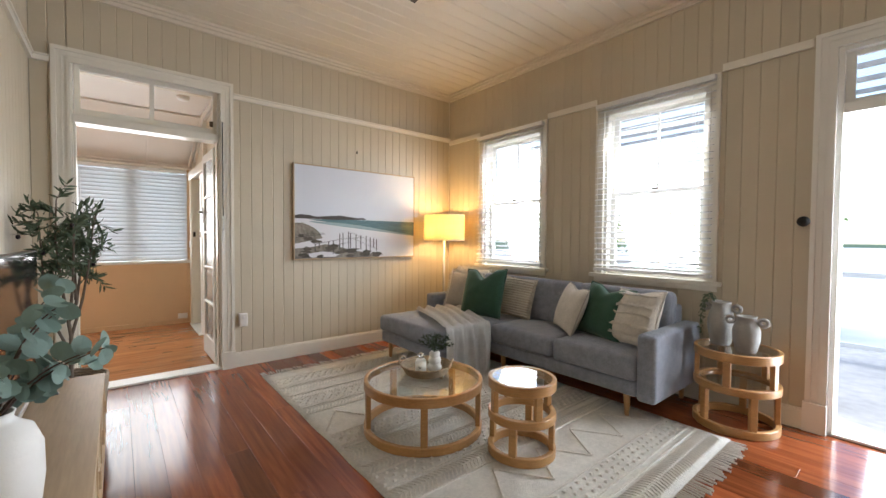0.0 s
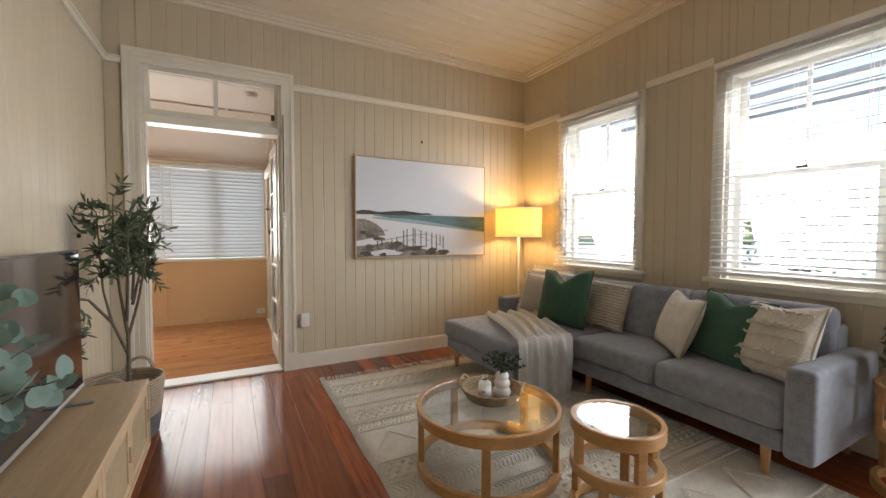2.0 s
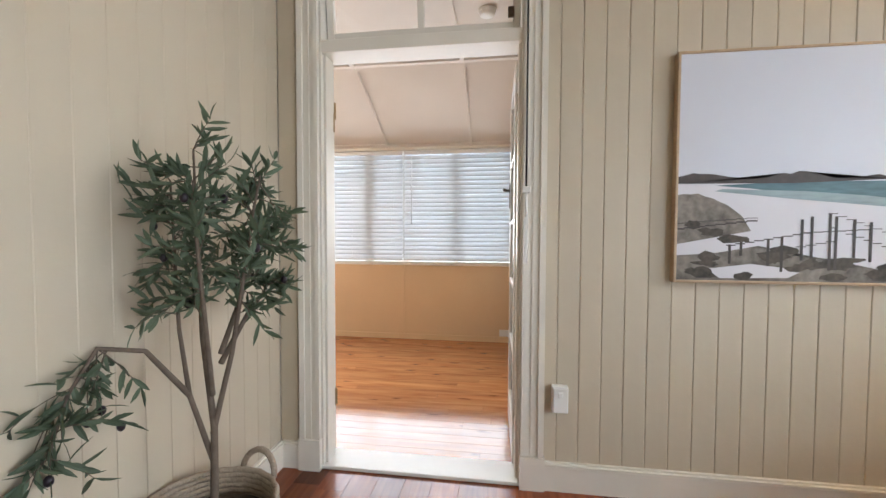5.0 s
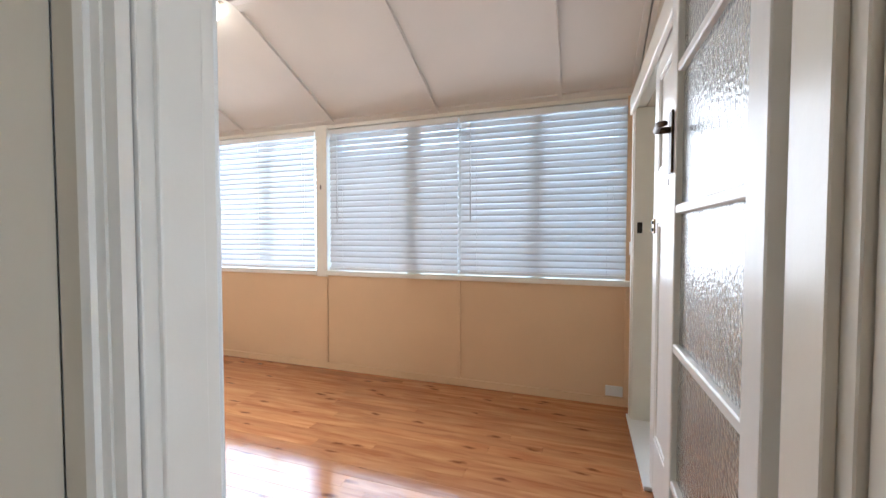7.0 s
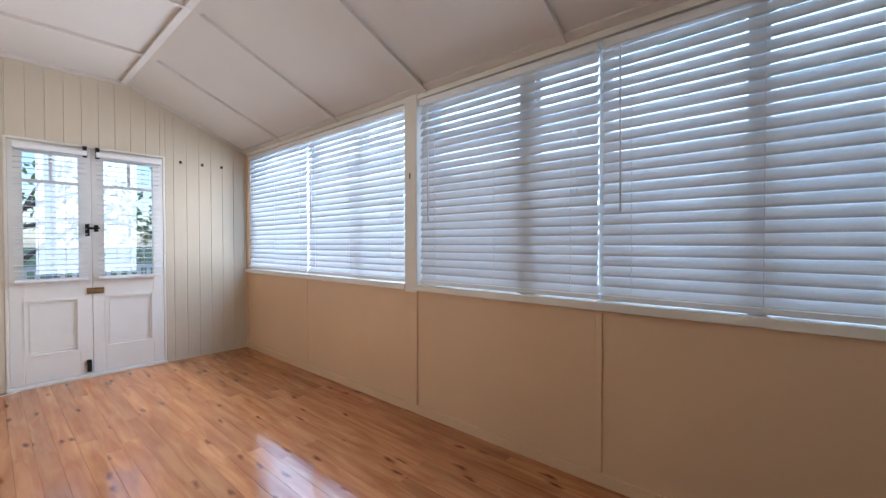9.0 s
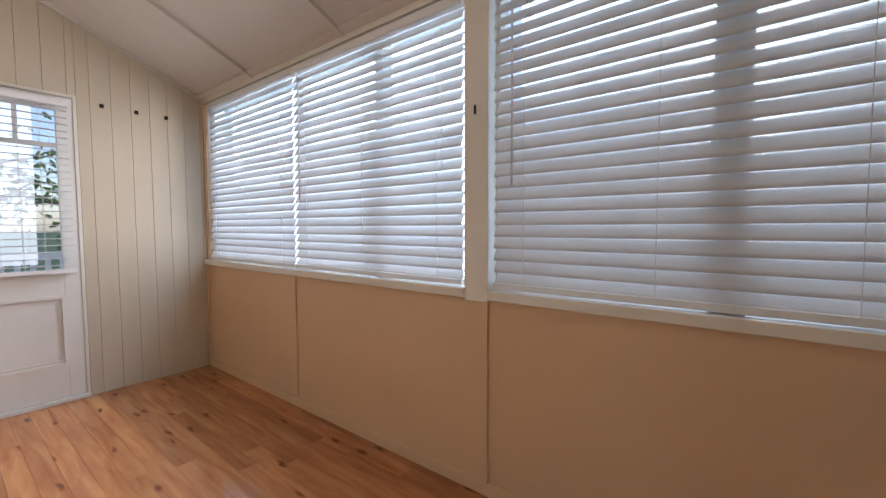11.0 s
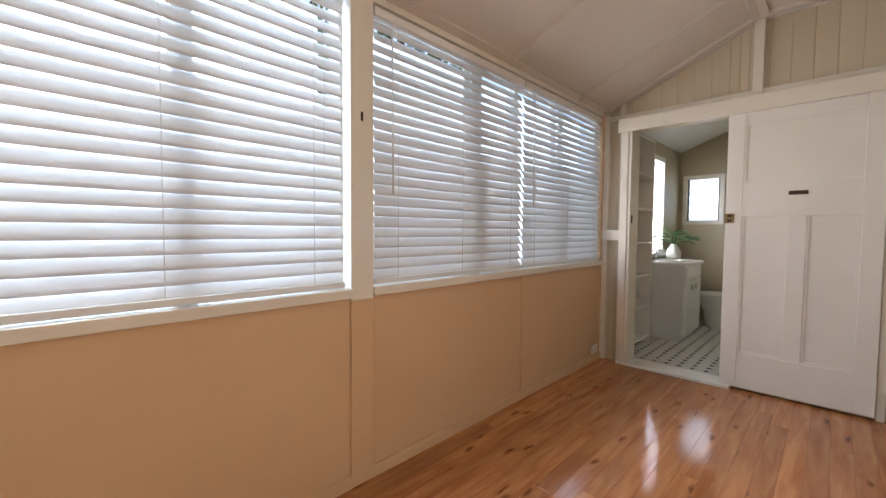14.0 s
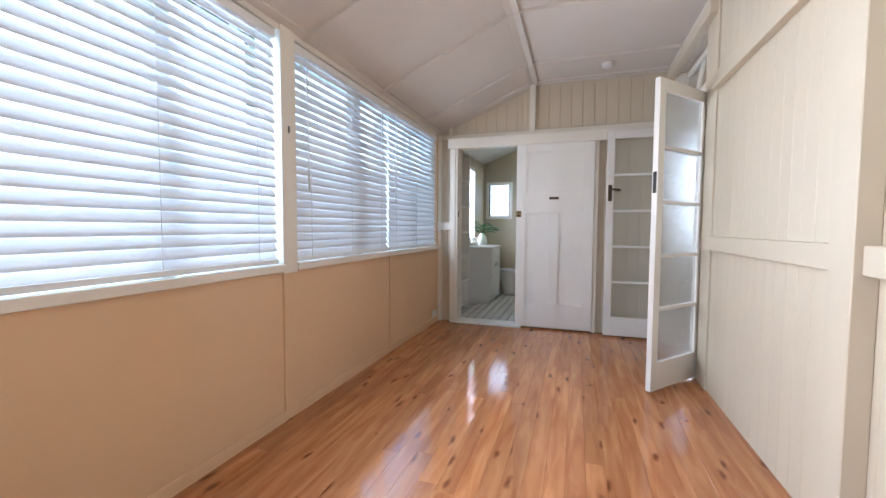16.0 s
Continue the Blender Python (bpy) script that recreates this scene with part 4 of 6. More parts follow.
# ---- corner sofa ----
sofa = thing("corner_sofa", "grey fabric chaise sofa with timber legs, on the rug", "sofa")
part("base", soft_box(2.955, 3.72, -2.95, -0.575, 0.175, 0.281, 0.02), M_SOFA, sofa, smooth=True)
part("chaise_base", soft_box(2.38, 3.0, -1.588, -0.575, 0.175, 0.281, 0.02), M_SOFA, sofa, smooth=True)
part("chaise_cushion", soft_box(2.355, 3.55, -1.60, -0.56, 0.283, 0.445, 0.04, 0.018), M_SOFA, sofa, smooth=True)
part("seat_cushion", soft_box(2.93, 3.55, -2.28, -1.605, 0.283, 0.45, 0.04, 0.02), M_SOFA, sofa, smooth=True)
part("seat_cushion", soft_box(2.93, 3.55, -2.955, -2.285, 0.283, 0.45, 0.04, 0.02), M_SOFA, sofa, smooth=True)
part("arm", soft_box(2.93, 3.72, -3.085, -2.957, 0.165, 0.62, 0.028), M_SOFA, sofa, smooth=True)
part("arm", soft_box(3.02, 3.72, -0.62, -0.49, 0.18, 0.61, 0.028), M_SOFA, sofa, smooth=True)
part("back", soft_box(3.56, 3.725, -2.957, -0.62, 0.175, 0.74, 0.03), M_SOFA, sofa, smooth=True)
for ya, yb in ((-2.95, -2.19), (-2.18, -1.42), (-1.41, -0.63)):
    bm = soft_box(-0.10, 0.10, ya, yb, 0, 0.42, 0.05)
    bmesh.ops.subdivide_edges(bm, edges=[e for e in bm.edges if e.calc_length() > 0.15], cuts=9, use_grid_fill=True)
    tuft = [((ya + yb) / 2 + dy, z) for dy in (-0.19, 0.19) for z in (0.15, 0.29)]
    for v in bm.verts:
        if v.co.x < 0:
            u, w = (2 * v.co.y - ya - yb) / (yb - ya), v.co.z / 0.42 * 2 - 1
            v.co.x -= 0.035 * max(0, 1 - u * u) * max(0, 1 - w * w)
            for ty, tz in tuft:
                v.co.x += 0.03 * math.exp(-((v.co.y - ty) ** 2 + (v.co.z - tz) ** 2) / 0.0016)
    bmesh.ops.transform(bm, matrix=pose(3.5, 0, 0.435, 0, 9, 0), verts=bm.verts)
    c = part("back_cushion", bm, M_SOFA, sofa, smooth=True)
    for ty, tz in tuft:
        q = pose(3.5, 0, 0.435, 0, 9, 0) @ Vector((-0.104, ty, tz))
        part("button", lathe([(0.012, -0.004), (0.012, 0.002), (0.006, 0.006)], 10, pose(q.x, q.y, q.z, 0, -81, 0)), M_SOFA, c, smooth=True)
for x, y in ((2.44, -0.66), (2.44, -1.50), (3.02, -2.86), (3.02, -1.7), (3.66, -2.98), (3.66, -0.62)):
    part("leg", lathe([(0.016, 0.012), (0.027, 0.19)], 14, pose(x, y, 0)), M_BENT, sofa, "tapered timber leg", smooth=True)


# ---- cushions ----
def cushion(label, m, w, hgt, t, material, group="cushions on the sofa", chop=0.0, extra=None):
    """A stuffed square cushion; local x across, z up, -y to the room."""
    bm = bmesh.new()
    n = 22
    fr, bk = {}, {}
    for i in range(n + 1):
        for j in range(n + 1):
            u, v = -1 + 2 * i / n, -1 + 2 * j / n
            b = max(0.0, (1 - u ** 2) * (1 - v ** 2)) ** 0.42
            pinch = 1 - 0.075 * (1 - min(abs(u), 1) ** 2) * abs(v) ** 3 - 0.075 * (1 - min(abs(v), 1) ** 2) * abs(u) ** 3
            x, z = u * w / 2 * pinch, v * hgt / 2 * pinch
            if v > 0:
                z -= chop * max(0, 1 - abs(u) / 0.55) * v ** 2 * hgt
            wr = 0.006 * noise.noise(Vector((u * 3, v * 3, w * 20)))
            fr[i, j] = bm.verts.new((x, -t / 2 * b - wr * b, z))
            bk[i, j] = fr[i, j] if i in (0, n) or j in (0, n) else bm.verts.new((x, t / 2 * b, z))
    for i in range(n):
        for j in range(n):
            bm.faces.new((fr[i, j], fr[i + 1, j], fr[i + 1, j + 1], fr[i, j + 1]))
            q = (bk[i, j], bk[i, j + 1], bk[i + 1, j + 1], bk[i + 1, j])
            bm.faces.new(q)
    t0 = thing("cushion", label, "cushion", group=group, m=m)
    rim = [fr[i, 0].co.copy() for i in range(n)] + [fr[n, j].co.copy() for j in range(n)] + [fr[n - i, n].co.copy() for i in range(n)] + [fr[0, n - j].co.copy() for j in range(n + 1)]
    part("cover", bm, material, t0, smooth=True)
    if extra == "fringe" or extra == "tassel":
        bt = bmesh.new()
        rg = random.Random(5)
        for a, b in zip(rim, rim[1:]):
            for k in range(3):
                p = a.lerp(b, k / 3)
                d = Vector((p.x, 0, p.z)).normalized() * rg.uniform(0.028, 0.045) + Vector((rg.uniform(-.006, .006), rg.uniform(-.006, .006), rg.uniform(-.006, .006)))
                tube(bt, [p, p + d], 0.005, 0.004, n=4)
        part("fringe", bt, M_RUGHI, t0)["kind"] = "stuff"
    else:
        part("piping", tube(bmesh.new(), rim, 0.005, n=6), extra or material, t0, smooth=True)
    return t0


def at(x, y, z, lean, turn, roll=0):
    return pose(x, y, z) @ pose(0, 0, 0, 0, 0, -90 + turn) @ pose(0, 0, 0, -lean, 0, 0) @ pose(0, 0, 0, 0, roll, 0)


cushion("cream fringed cushion on the grey sofa", at(3.44, -0.80, 0.675, 16, 8), 0.47, 0.45, 0.15, M_WHITELINEN, extra="fringe")
cushion("taupe linen cushion with cream fringe on the sofa", at(3.27, -0.87, 0.655, 18, 14, 3), 0.42, 0.42, 0.14, M_LINEN, extra="fringe")
cushion("forest green linen cushion with a dented top", at(3.17, -1.275, 0.69, 18, 4, -3), 0.53, 0.50, 0.18, M_GREEN, chop=0.23)
M_WEAVE = mat("cream_basket_weave", (0.56, 0.49, 0.39), 0.9, var=0.4, scale=60, bump=0.9, bscale=120)
ribbed = cushion("cream and tan ribbed cushion on the sofa", at(3.36, -1.575, 0.66, 16, 0, 2), 0.40, 0.40, 0.13, M_WEAVE)
bm = bmesh.new()
for r in range(15):
    zc = -0.168 + r * 0.024
    line = []
    for k in range(15):
        x = -0.178 + 0.356 * k / 14
        b = max(0.0, (1 - (x / 0.2) ** 2) * (1 - (zc / 0.2) ** 2)) ** 0.42
        line.append((x, -0.065 * b - 0.002, zc))
    tube(bm, line, 0.006, n=6)
part("ribbing", bm, M_WHITELINEN, ribbed, smooth=True)["kind"] = "stuff"
cw = cushion("cream cushion edged in taupe linen on the sofa", at(3.27, -2.235, 0.655, 20, -34, 4), 0.41, 0.41, 0.16, M_WHITELINEN, chop=0.08, extra=M_LINEN)
cushion("forest green linen cushion on the grey sofa", at(3.30, -2.53, 0.665, 20, -12, 5), 0.45, 0.44, 0.17, M_GREEN, chop=0.12)
cc = cushion("cream tufted cushion with woven texture rows", at(3.24, -2.80, 0.67, 22, -20, -3), 0.43, 0.43, 0.17, M_WHITELINEN, chop=0.05)
bm = bmesh.new()
rng = random.Random(31)
for r in range(5):
    zc = -0.15 + r * 0.075
    for k in range(60):
        x = -0.19 + 0.38 * k / 59
        u, v = x / 0.235, zc / 0.225
        b = max(0.0, (1 - u * u) * (1 - v * v)) ** 0.42
        p = Vector((x, -0.085 * b - 0.002, zc + rng.uniform(-0.008, 0.008)))
        tube(bm, [p, p + Vector((rng.uniform(-.004, .004), -0.012, -0.016 if r % 2 else 0.006))], 0.005, 0.003, n=4)
part("tufting", bm, M_WHITELINEN, cc)["kind"] = "stuff"

# ---- throw over the chaise ----
bm = bmesh.new()
nu, nv = 40, 56
rows = []
for j in range(nv + 1):
    s = j / nv * 1.32
    row = []
    for i in range(nu + 1):
        u = i / nu - 0.5
        wob = 0.026 * math.sin(u * 26 + 0.9 * math.sin(s * 4)) + 0.012 * math.sin(u * 55 + s * 3)
        cx = 2.97 - 0.36 * min(1, s / 0.9) ** 1.2
        x = cx + u * (0.46 + 0.05 * math.sin(s * 3)) + 0.02 * math.sin(s * 5 + u * 4)
        top = 0.497
        if s < 0.86:
            y, z = -0.74 - s - 0.05 * u, top + 0.6 * wob
        else:
            q = s - 0.86
            a = min(1.0, q / 0.07) * math.pi / 2
            y = -1.60 - 0.04 * math.sin(a) - 0.8 * (wob + 0.026) * min(1, q * 6) - 0.05 * u
            z = top - 0.045 * (1 - math.cos(a)) - max(0, q - 0.07) * 0.98
            y -= 0.02
        row.append(bm.verts.new((x, y, max(z, 0.03))))
    rows.append(row)
for a, b in zip(rows, rows[1:]):
    for i in range(nu):
        bm.faces.new((a[i], a[i + 1], b[i + 1], b[i]))
bmesh.ops.solidify(bm, geom=bm.faces[:], thickness=0.006)
throw = thing("throw_blanket", "pale grey knitted throw draped over the chaise", "blanket")
part("cloth", bm, M_THROW, throw, smooth=True)
bm = bmesh.new()
rng = random.Random(8)
for i in range(46):
    x = 2.39 + 0.46 * i / 45
    tube(bm, [(x, -1.67, 0.062), (x + rng.uniform(-.01, .01), -1.675, 0.03), (x + rng.uniform(-.02, .02), -1.69, 0.014)], 0.004, 0.003, n=4)
part("fringe", bm, M_THROW, throw)["kind"] = "stuff"


# ---- round glass-topped tables ----
M_TGLASS = glass_mat("table_glass", 0.0, (0.93, 0.97, 0.95))


def hoop_table(name, label, m, r, top, hoops, legs, bottom_glass=False):
    """Bent timber hoops joined by flat posts, with an inset glass top."""
    t = thing(name, label, "table", group="round timber and glass tables", m=m)
    hh, tk = 0.058, 0.024
    part("top_hoop", ring(r - tk, r, top - hh, top), M_BENT, t, smooth=False)
    part("glass_top", lathe([(r - tk - 0.001, top - 0.012), (r - tk - 0.001, top - 0.004)], 64), M_TGLASS, t)
    zs = [0.0, *hoops]
    part("base_hoop", ring(r - tk - 0.006, r, 0.0, hh - 0.006), M_BENT, t)
    for z in hoops:
        part("middle_hoop", ring(r - tk - 0.012, r, z, z + hh - 0.01), M_BENT, t)
        if bottom_glass:
            part("shelf_glass", lathe([(r - tk - 0.013, z + 0.02), (r - tk - 0.013, z + 0.026)], 48), M_TGLASS, t)
    levels = [0.05, *[z for z in hoops], top - hh]
    for k, (za, zb) in enumerate(zip([hh - 0.008] + [z + hh - 0.012 for z in hoops], [*[z + 0.002 for z in hoops], top - hh + 0.002])):
        for i in range(legs):
            a = 2 * math.pi * i / legs + k * math.pi / legs + 0.6
            bm = boxes((r - 0.036, r - 0.006, -0.021, 0.021, za, zb), bevel=0.004)
            bmesh.ops.transform(bm, matrix=pose(0, 0, 0, 0, 0, math.degrees(a)), verts=bm.verts)
            part("post", bm, M_BENT, t)
    return t


hoop_table("coffee_table", "round honey timber coffee table with glass top", pose(1.80, -2.10, 0.0105, 0, 0, 200), 0.385, 0.335, [], 5)
hoop_table("nesting_table", "small round timber side table with glass top", pose(2.07, -2.70, 0.0105, 0, 0, 170), 0.195, 0.44, [0.205], 4)
hoop_table("end_table", "round timber end table with glass shelves by the sofa", pose(3.50, -3.37, 0.0, 0, 0, 40), 0.245, 0.525, [0.26], 5, True)

# tray with bottle and vase on the coffee table
CZ = 0.344
M_RATTAN = mat("natural_rattan", (0.40, 0.29, 0.17), 0.7, var=0.45, scale=40, bump=0.6, bscale=90)
M_CERAM = mat("matt_white_ceramic", (0.76, 0.74, 0.70), 0.55, var=0.08, scale=12, bump=0.08, bscale=90)
M_LEAFD = mat("dark_green_foliage", (0.035, 0.06, 0.025), 0.6, var=0.5, scale=20, thin=0.2)
tray = thing("tray", "oval woven rattan tray on the glass coffee table", "tray", m=pose(1.86, -2.05, CZ))
part("tray_base", lathe([(0.14, 0.0), (0.145, 0.008), (0.001, 0.008)], 40), M_RATTAN, tray)
for k in range(5):
    b = bmesh.new()
    rr, zz = 0.14 + 0.007 * k, 0.012 + 0.011 * k
    tube(b, [(rr * math.cos(a * math.pi / 24), rr * math.sin(a * math.pi / 24), zz + 0.002 * math.sin(a * 3.1)) for a in range(49)], 0.0065, n=6)
    part("coil", b, M_RATTAN, tray, smooth=True)
for s in (0, 180):
    b = tube(bmesh.new(), [(0.165 + 0.012 * math.sin(a * math.pi / 10), 0.07 * math.cos(a * math.pi / 10), 0.056 + 0.038 * math.sin(a * math.pi / 10)) for a in range(11)], 0.007, n=7)
    bmesh.ops.transform(b, matrix=pose(0, 0, 0, 0, 0, s + 130), verts=b.verts)
    part("handle", b, M_RATTAN, tray, smooth=True)
bottle = thing("glass_bottle", "small clear glass bottle with white label on the tray", "bottle", m=pose(1.80, -2.07, CZ + 0.009))
M_CLEAR = glass_mat("bottle_glass", 0.02, (0.97, 0.98, 0.98))
part("body", lathe([(0.03, 0), (0.035, 0.006), (0.035, 0.088), (0.026, 0.1), (0.014, 0.104), (0.014, 0.115), (0.001, 0.115)], 28), M_CLEAR, bottle, smooth=True)
part("label", lathe([(0.0358, 0.018), (0.0358, 0.078)], 28), M_PLASTIC, bottle, smooth=True)
part("stopper", lathe([(0.011, 0.115), (0.018, 0.122), (0.017, 0.134), (0.006, 0.14)], 18), M_CLEAR, bottle, smooth=True)
for dz, w in ((0.050, 0.6), (0.042, 0.35)):
    b = bmesh.new()
    for i in range(10):
        a = math.radians(225 - 30 * w + 60 * w * i / 9)
        box(b, -0.0012, 0.0012, -0.0008, 0.0008, dz, dz + 0.004, pose(0.0362 * math.cos(a), 0.0362 * math.sin(a), 0, 0, 0, math.degrees(a)))
    part("print_bar", b, M_IRON, bottle)
bv = thing("bubble_vase", "white ceramic two-bubble vase with green sprigs", "vase", m=pose(1.90, -2.09, CZ + 0.009))
part("vase", lathe([(0.03, 0), (0.042, 0.008), (0.05, 0.03), (0.042, 0.05), (0.034, 0.056), (0.042, 0.064), (0.045, 0.08), (0.037, 0.095), (0.03, 0.1), (0.036, 0.108), (0.037, 0.122), (0.03, 0.134), (0.022, 0.138), (0.018, 0.13), (0.018, 0.06)], 32), M_CERAM, bv, smooth=True)


def leaf(bm, p, d, n, ln, w, curl=0.15, k=4):
    """A pointed leaf from p along d with face normal n."""
    d, n = d.normalized(), n.normalized()
    s = d.cross(n).normalized()
    n = s.cross(d)
    prev = None
    for i in range(k + 1):
        u = i / k
        hw = w / 2 * math.sin(math.pi * min(0.97, 0.06 + 0.94 * u)) ** 0.8
        c = p + d * ln * u - n * curl * ln * u * u
        cur = (bm.verts.new(c - s * hw + n * hw * 0.25), bm.verts.new(c), bm.verts.new(c + s * hw + n * hw * 0.25))
        if prev:
            bm.faces.new((prev[0], prev[1], cur[1], cur[0]))
            bm.faces.new((prev[1], prev[2], cur[2], cur[1]))
        prev = cur


def rvec(rng):
    return Vector((rng.gauss(0, 1), rng.gauss(0, 1), rng.gauss(0, 1))).normalized()


rng = random.Random(12)
bms, bml = bmesh.new(), bmesh.new()
for k in range(16):
    d = Vector((rng.gauss(0, 0.5), rng.gauss(0, 0.5), 1)).normalized()
    pts = [Vector((0, 0, 0.125)) + d * (0.13 * i / 5) + Vector((0, 0, -0.02 * (i / 5) ** 2)) + Vector((d.x, d.y, 0)) * 0.04 * (i / 5) ** 2 for i in range(6)]
    tube(bms, pts, 0.0016, 0.0008, n=4)
    for p in pts[2:]:
        for q in range(5):
            leaf(bml, p, (rvec(rng) + d * 0.8), rvec(rng), rng.uniform(0.018, 0.032), 0.009, k=3)
part("stems", bms, M_LEAFD, bv)
part("leaves", bml, M_LEAFD, bv)["kind"] = "stuff"

# stone jugs on the end table
M_STONE = mat("grey_stoneware", (0.38, 0.365, 0.34), 0.7, var=0.35, scale=9, bump=0.25, bscale=60)
for (x, y, hh, r), lab in (((3.52, -3.27, 0.30, 0.08), "tall grey stoneware jug with ring handles and trailing sprig"), ((3.42, -3.44, 0.235, 0.077), "squat grey stoneware jug with ring handles")):
    j = thing("stoneware_jug", lab, "jug", group="stoneware jugs on the end table", m=pose(x, y, 0.5215))
    part("body", lathe([(r * 0.66, 0), (r * 0.76, 0.01), (r * 0.97, hh * 0.36), (r, hh * 0.58), (r * 0.88, hh * 0.74), (r * 0.72, hh * 0.84), (r * 0.7, hh * 0.95), (r * 0.75, hh), (r * 0.66, hh), (r * 0.6, hh * 0.9), (r * 0.6, hh * 0.6)], 32), M_STONE, j, smooth=True)
    for s in (-1, 1):
        b = tube(bmesh.new(), [(0, s * (r * 0.86 + 0.022 + 0.022 * math.cos(a * math.pi / 8 + math.pi)), hh * 0.86 + 0.022 * math.sin(a * math.pi / 8 + math.pi)) for a in range(17)], 0.012, n=8)
        part("ring_handle", b, M_STONE, j, smooth=True)
    if hh > 0.27:
        b = bmesh.new()
        rng = random.Random(6)
        for s in range(3):
            for k in range(40):
                u = k / 39
                p = Vector((-0.02 * s, 0.045 + 0.07 * math.sin(u * 1.8), hh + 0.02 - 0.26 * u * u + 0.02 * s))
                leaf(b, p, rvec(rng) + Vector((0, 0, -0.6)), rvec(rng), 0.03, 0.012, k=2)
        part("sprig", b, mat("grey_green_sprig", (0.12, 0.17, 0.10), 0.7, var=0.4, thin=0.2), j)["kind"] = "stuff"

# ---- television unit ----
tvc = thing("tv_cabinet", "low pale oak television cabinet with rattan door fronts", "cabinet")
CX0, CX1, CY0, CY1, CZ0, CZ1 = -0.205, 0.20, -3.02, -1.285, 0.13, 0.485
for nm, e in (("top_panel", (CX0, CX1 - 0.01, CY0, CY1, CZ1 - 0.022, CZ1)), ("bottom_panel", (CX0, CX1 - 0.01, CY0, CY1, CZ0, CZ0 + 0.02)), ("side_panel", (CX0, CX1 - 0.01, CY0, CY0 + 0.02, CZ0 + 0.02, CZ1 - 0.022)),
              ("side_panel", (CX0, CX1 - 0.01, CY1 - 0.02, CY1, CZ0 + 0.02, CZ1 - 0.022)), ("back_panel", (CX0, CX0 + 0.01, CY0 + 0.02, CY1 - 0.02, CZ0 + 0.02, CZ1 - 0.022))):
    part(nm, boxes(e, bevel=0.002, seg=1), M_OAK, tvc)
M_CANE = mat("woven_cane", (0.55, 0.43, 0.28), 0.7, var=0.2, scale=60)
nd = 4
for k in range(nd):
    ya, yb = CY0 + 0.022 + (CY1 - CY0 - 0.044) * k / nd + 0.002, CY0 + 0.022 + (CY1 - CY0 - 0.044) * (k + 1) / nd - 0.002
    za, zb = CZ0 + 0.022, CZ1 - 0.026
    xx = CX1 - 0.03
    d = part("door", boxes((xx, xx + 0.016, ya, ya + 0.04, za, zb), (xx, xx + 0.016, yb - 0.04, yb, za, zb), (xx, xx + 0.016, ya + 0.04, yb - 0.04, za, za + 0.04), (xx, xx + 0.016, ya + 0.04, yb - 0.04, zb - 0.04, zb), bevel=0.0015, seg=1), M_OAK, tvc)
    b = bmesh.new()
    yy = ya + 0.04
    while yy < yb - 0.04:
        box(b, xx + 0.005, xx + 0.008, yy, yy + 0.006, za + 0.04, zb - 0.04)
        yy += 0.013
    zz = za + 0.04
    while zz < zb - 0.04:
        box(b, xx + 0.0085, xx + 0.0105, ya + 0.04, yb - 0.04, zz, zz + 0.006)
        zz += 0.013
    part("cane_panel", b, M_CANE, d, "open woven cane panel")
    part("door_back", boxes((xx - 0.004, xx + 0.001, ya + 0.04, yb - 0.04, za + 0.04, zb - 0.04)), M_OAK, d)
    part("handle", boxes((xx + 0.016, xx + 0.026, yb - 0.026, yb - 0.016, 0.27, 0.34), bevel=0.002, seg=1), M_OAK, d)
for x, y in ((-0.15, CY0 + 0.14), (0.13, CY0 + 0.14), (-0.15, CY1 - 0.14), (0.13, CY1 - 0.14)):
    part("leg", lathe([(0.014, 0.0), (0.022, CZ0 + 0.001)], 14, pose(x, y, 0)), M_OAK, tvc, smooth=True)
tv = thing("television", "black flat-screen television on the oak cabinet", "television", m=pose(-0.075, -1.345, CZ1))
M_TVB = mat("black_tv_plastic", (0.012, 0.012, 0.013), 0.3, var=0.1)
M_SCREEN = mat("glossy_dark_screen", (0.012, 0.011, 0.016), 0.06, var=0.1, coat=0.3)
part("housing", boxes((-0.03, 0.012, -1.135, 0, 0.028, 0.69), bevel=0.004), M_TVB, tv)
part("screen", boxes((0.0125, 0.0145, -1.127, -0.008, 0.045, 0.683)), M_SCREEN, tv)
part("bottom_bezel", boxes((0.0125, 0.019, -1.135, 0, 0.026, 0.043), bevel=0.002, seg=1), mat("silver_bezel", (0.6, 0.6, 0.6), 0.35, 0.8), tv)
for y in (-0.95, -0.2):
    part("stand_foot", boxes((-0.08, 0.10, y - 0.012, y + 0.012, 0.0005, 0.010), (-0.02, 0.0, y - 0.01, y + 0.01, 0.010, 0.04), bevel=0.003), mat("grey_stand_metal", (0.3, 0.3, 0.31), 0.4, 0.7), tv)
# white vase with eucalyptus
ev = thing("white_vase", "tall matt white vase with round eucalyptus leaves", "vase", m=pose(-0.01, -2.62, CZ1))
part("vase", lathe([(0.075, 0), (0.09, 0.01), (0.1, 0.1), (0.098, 0.19), (0.08, 0.24), (0.05, 0.262), (0.04, 0.275), (0.045, 0.292), (0.037, 0.29), (0.034, 0.25)], 40), M_CERAM, ev, smooth=True)
M_EUC = mat("eucalyptus_leaf", (0.22, 0.32, 0.28), 0.65, var=0.3, scale=9, thin=0.25)
M_STEM = mat("brown_stem", (0.09, 0.05, 0.035), 0.7, var=0.4, scale=30)


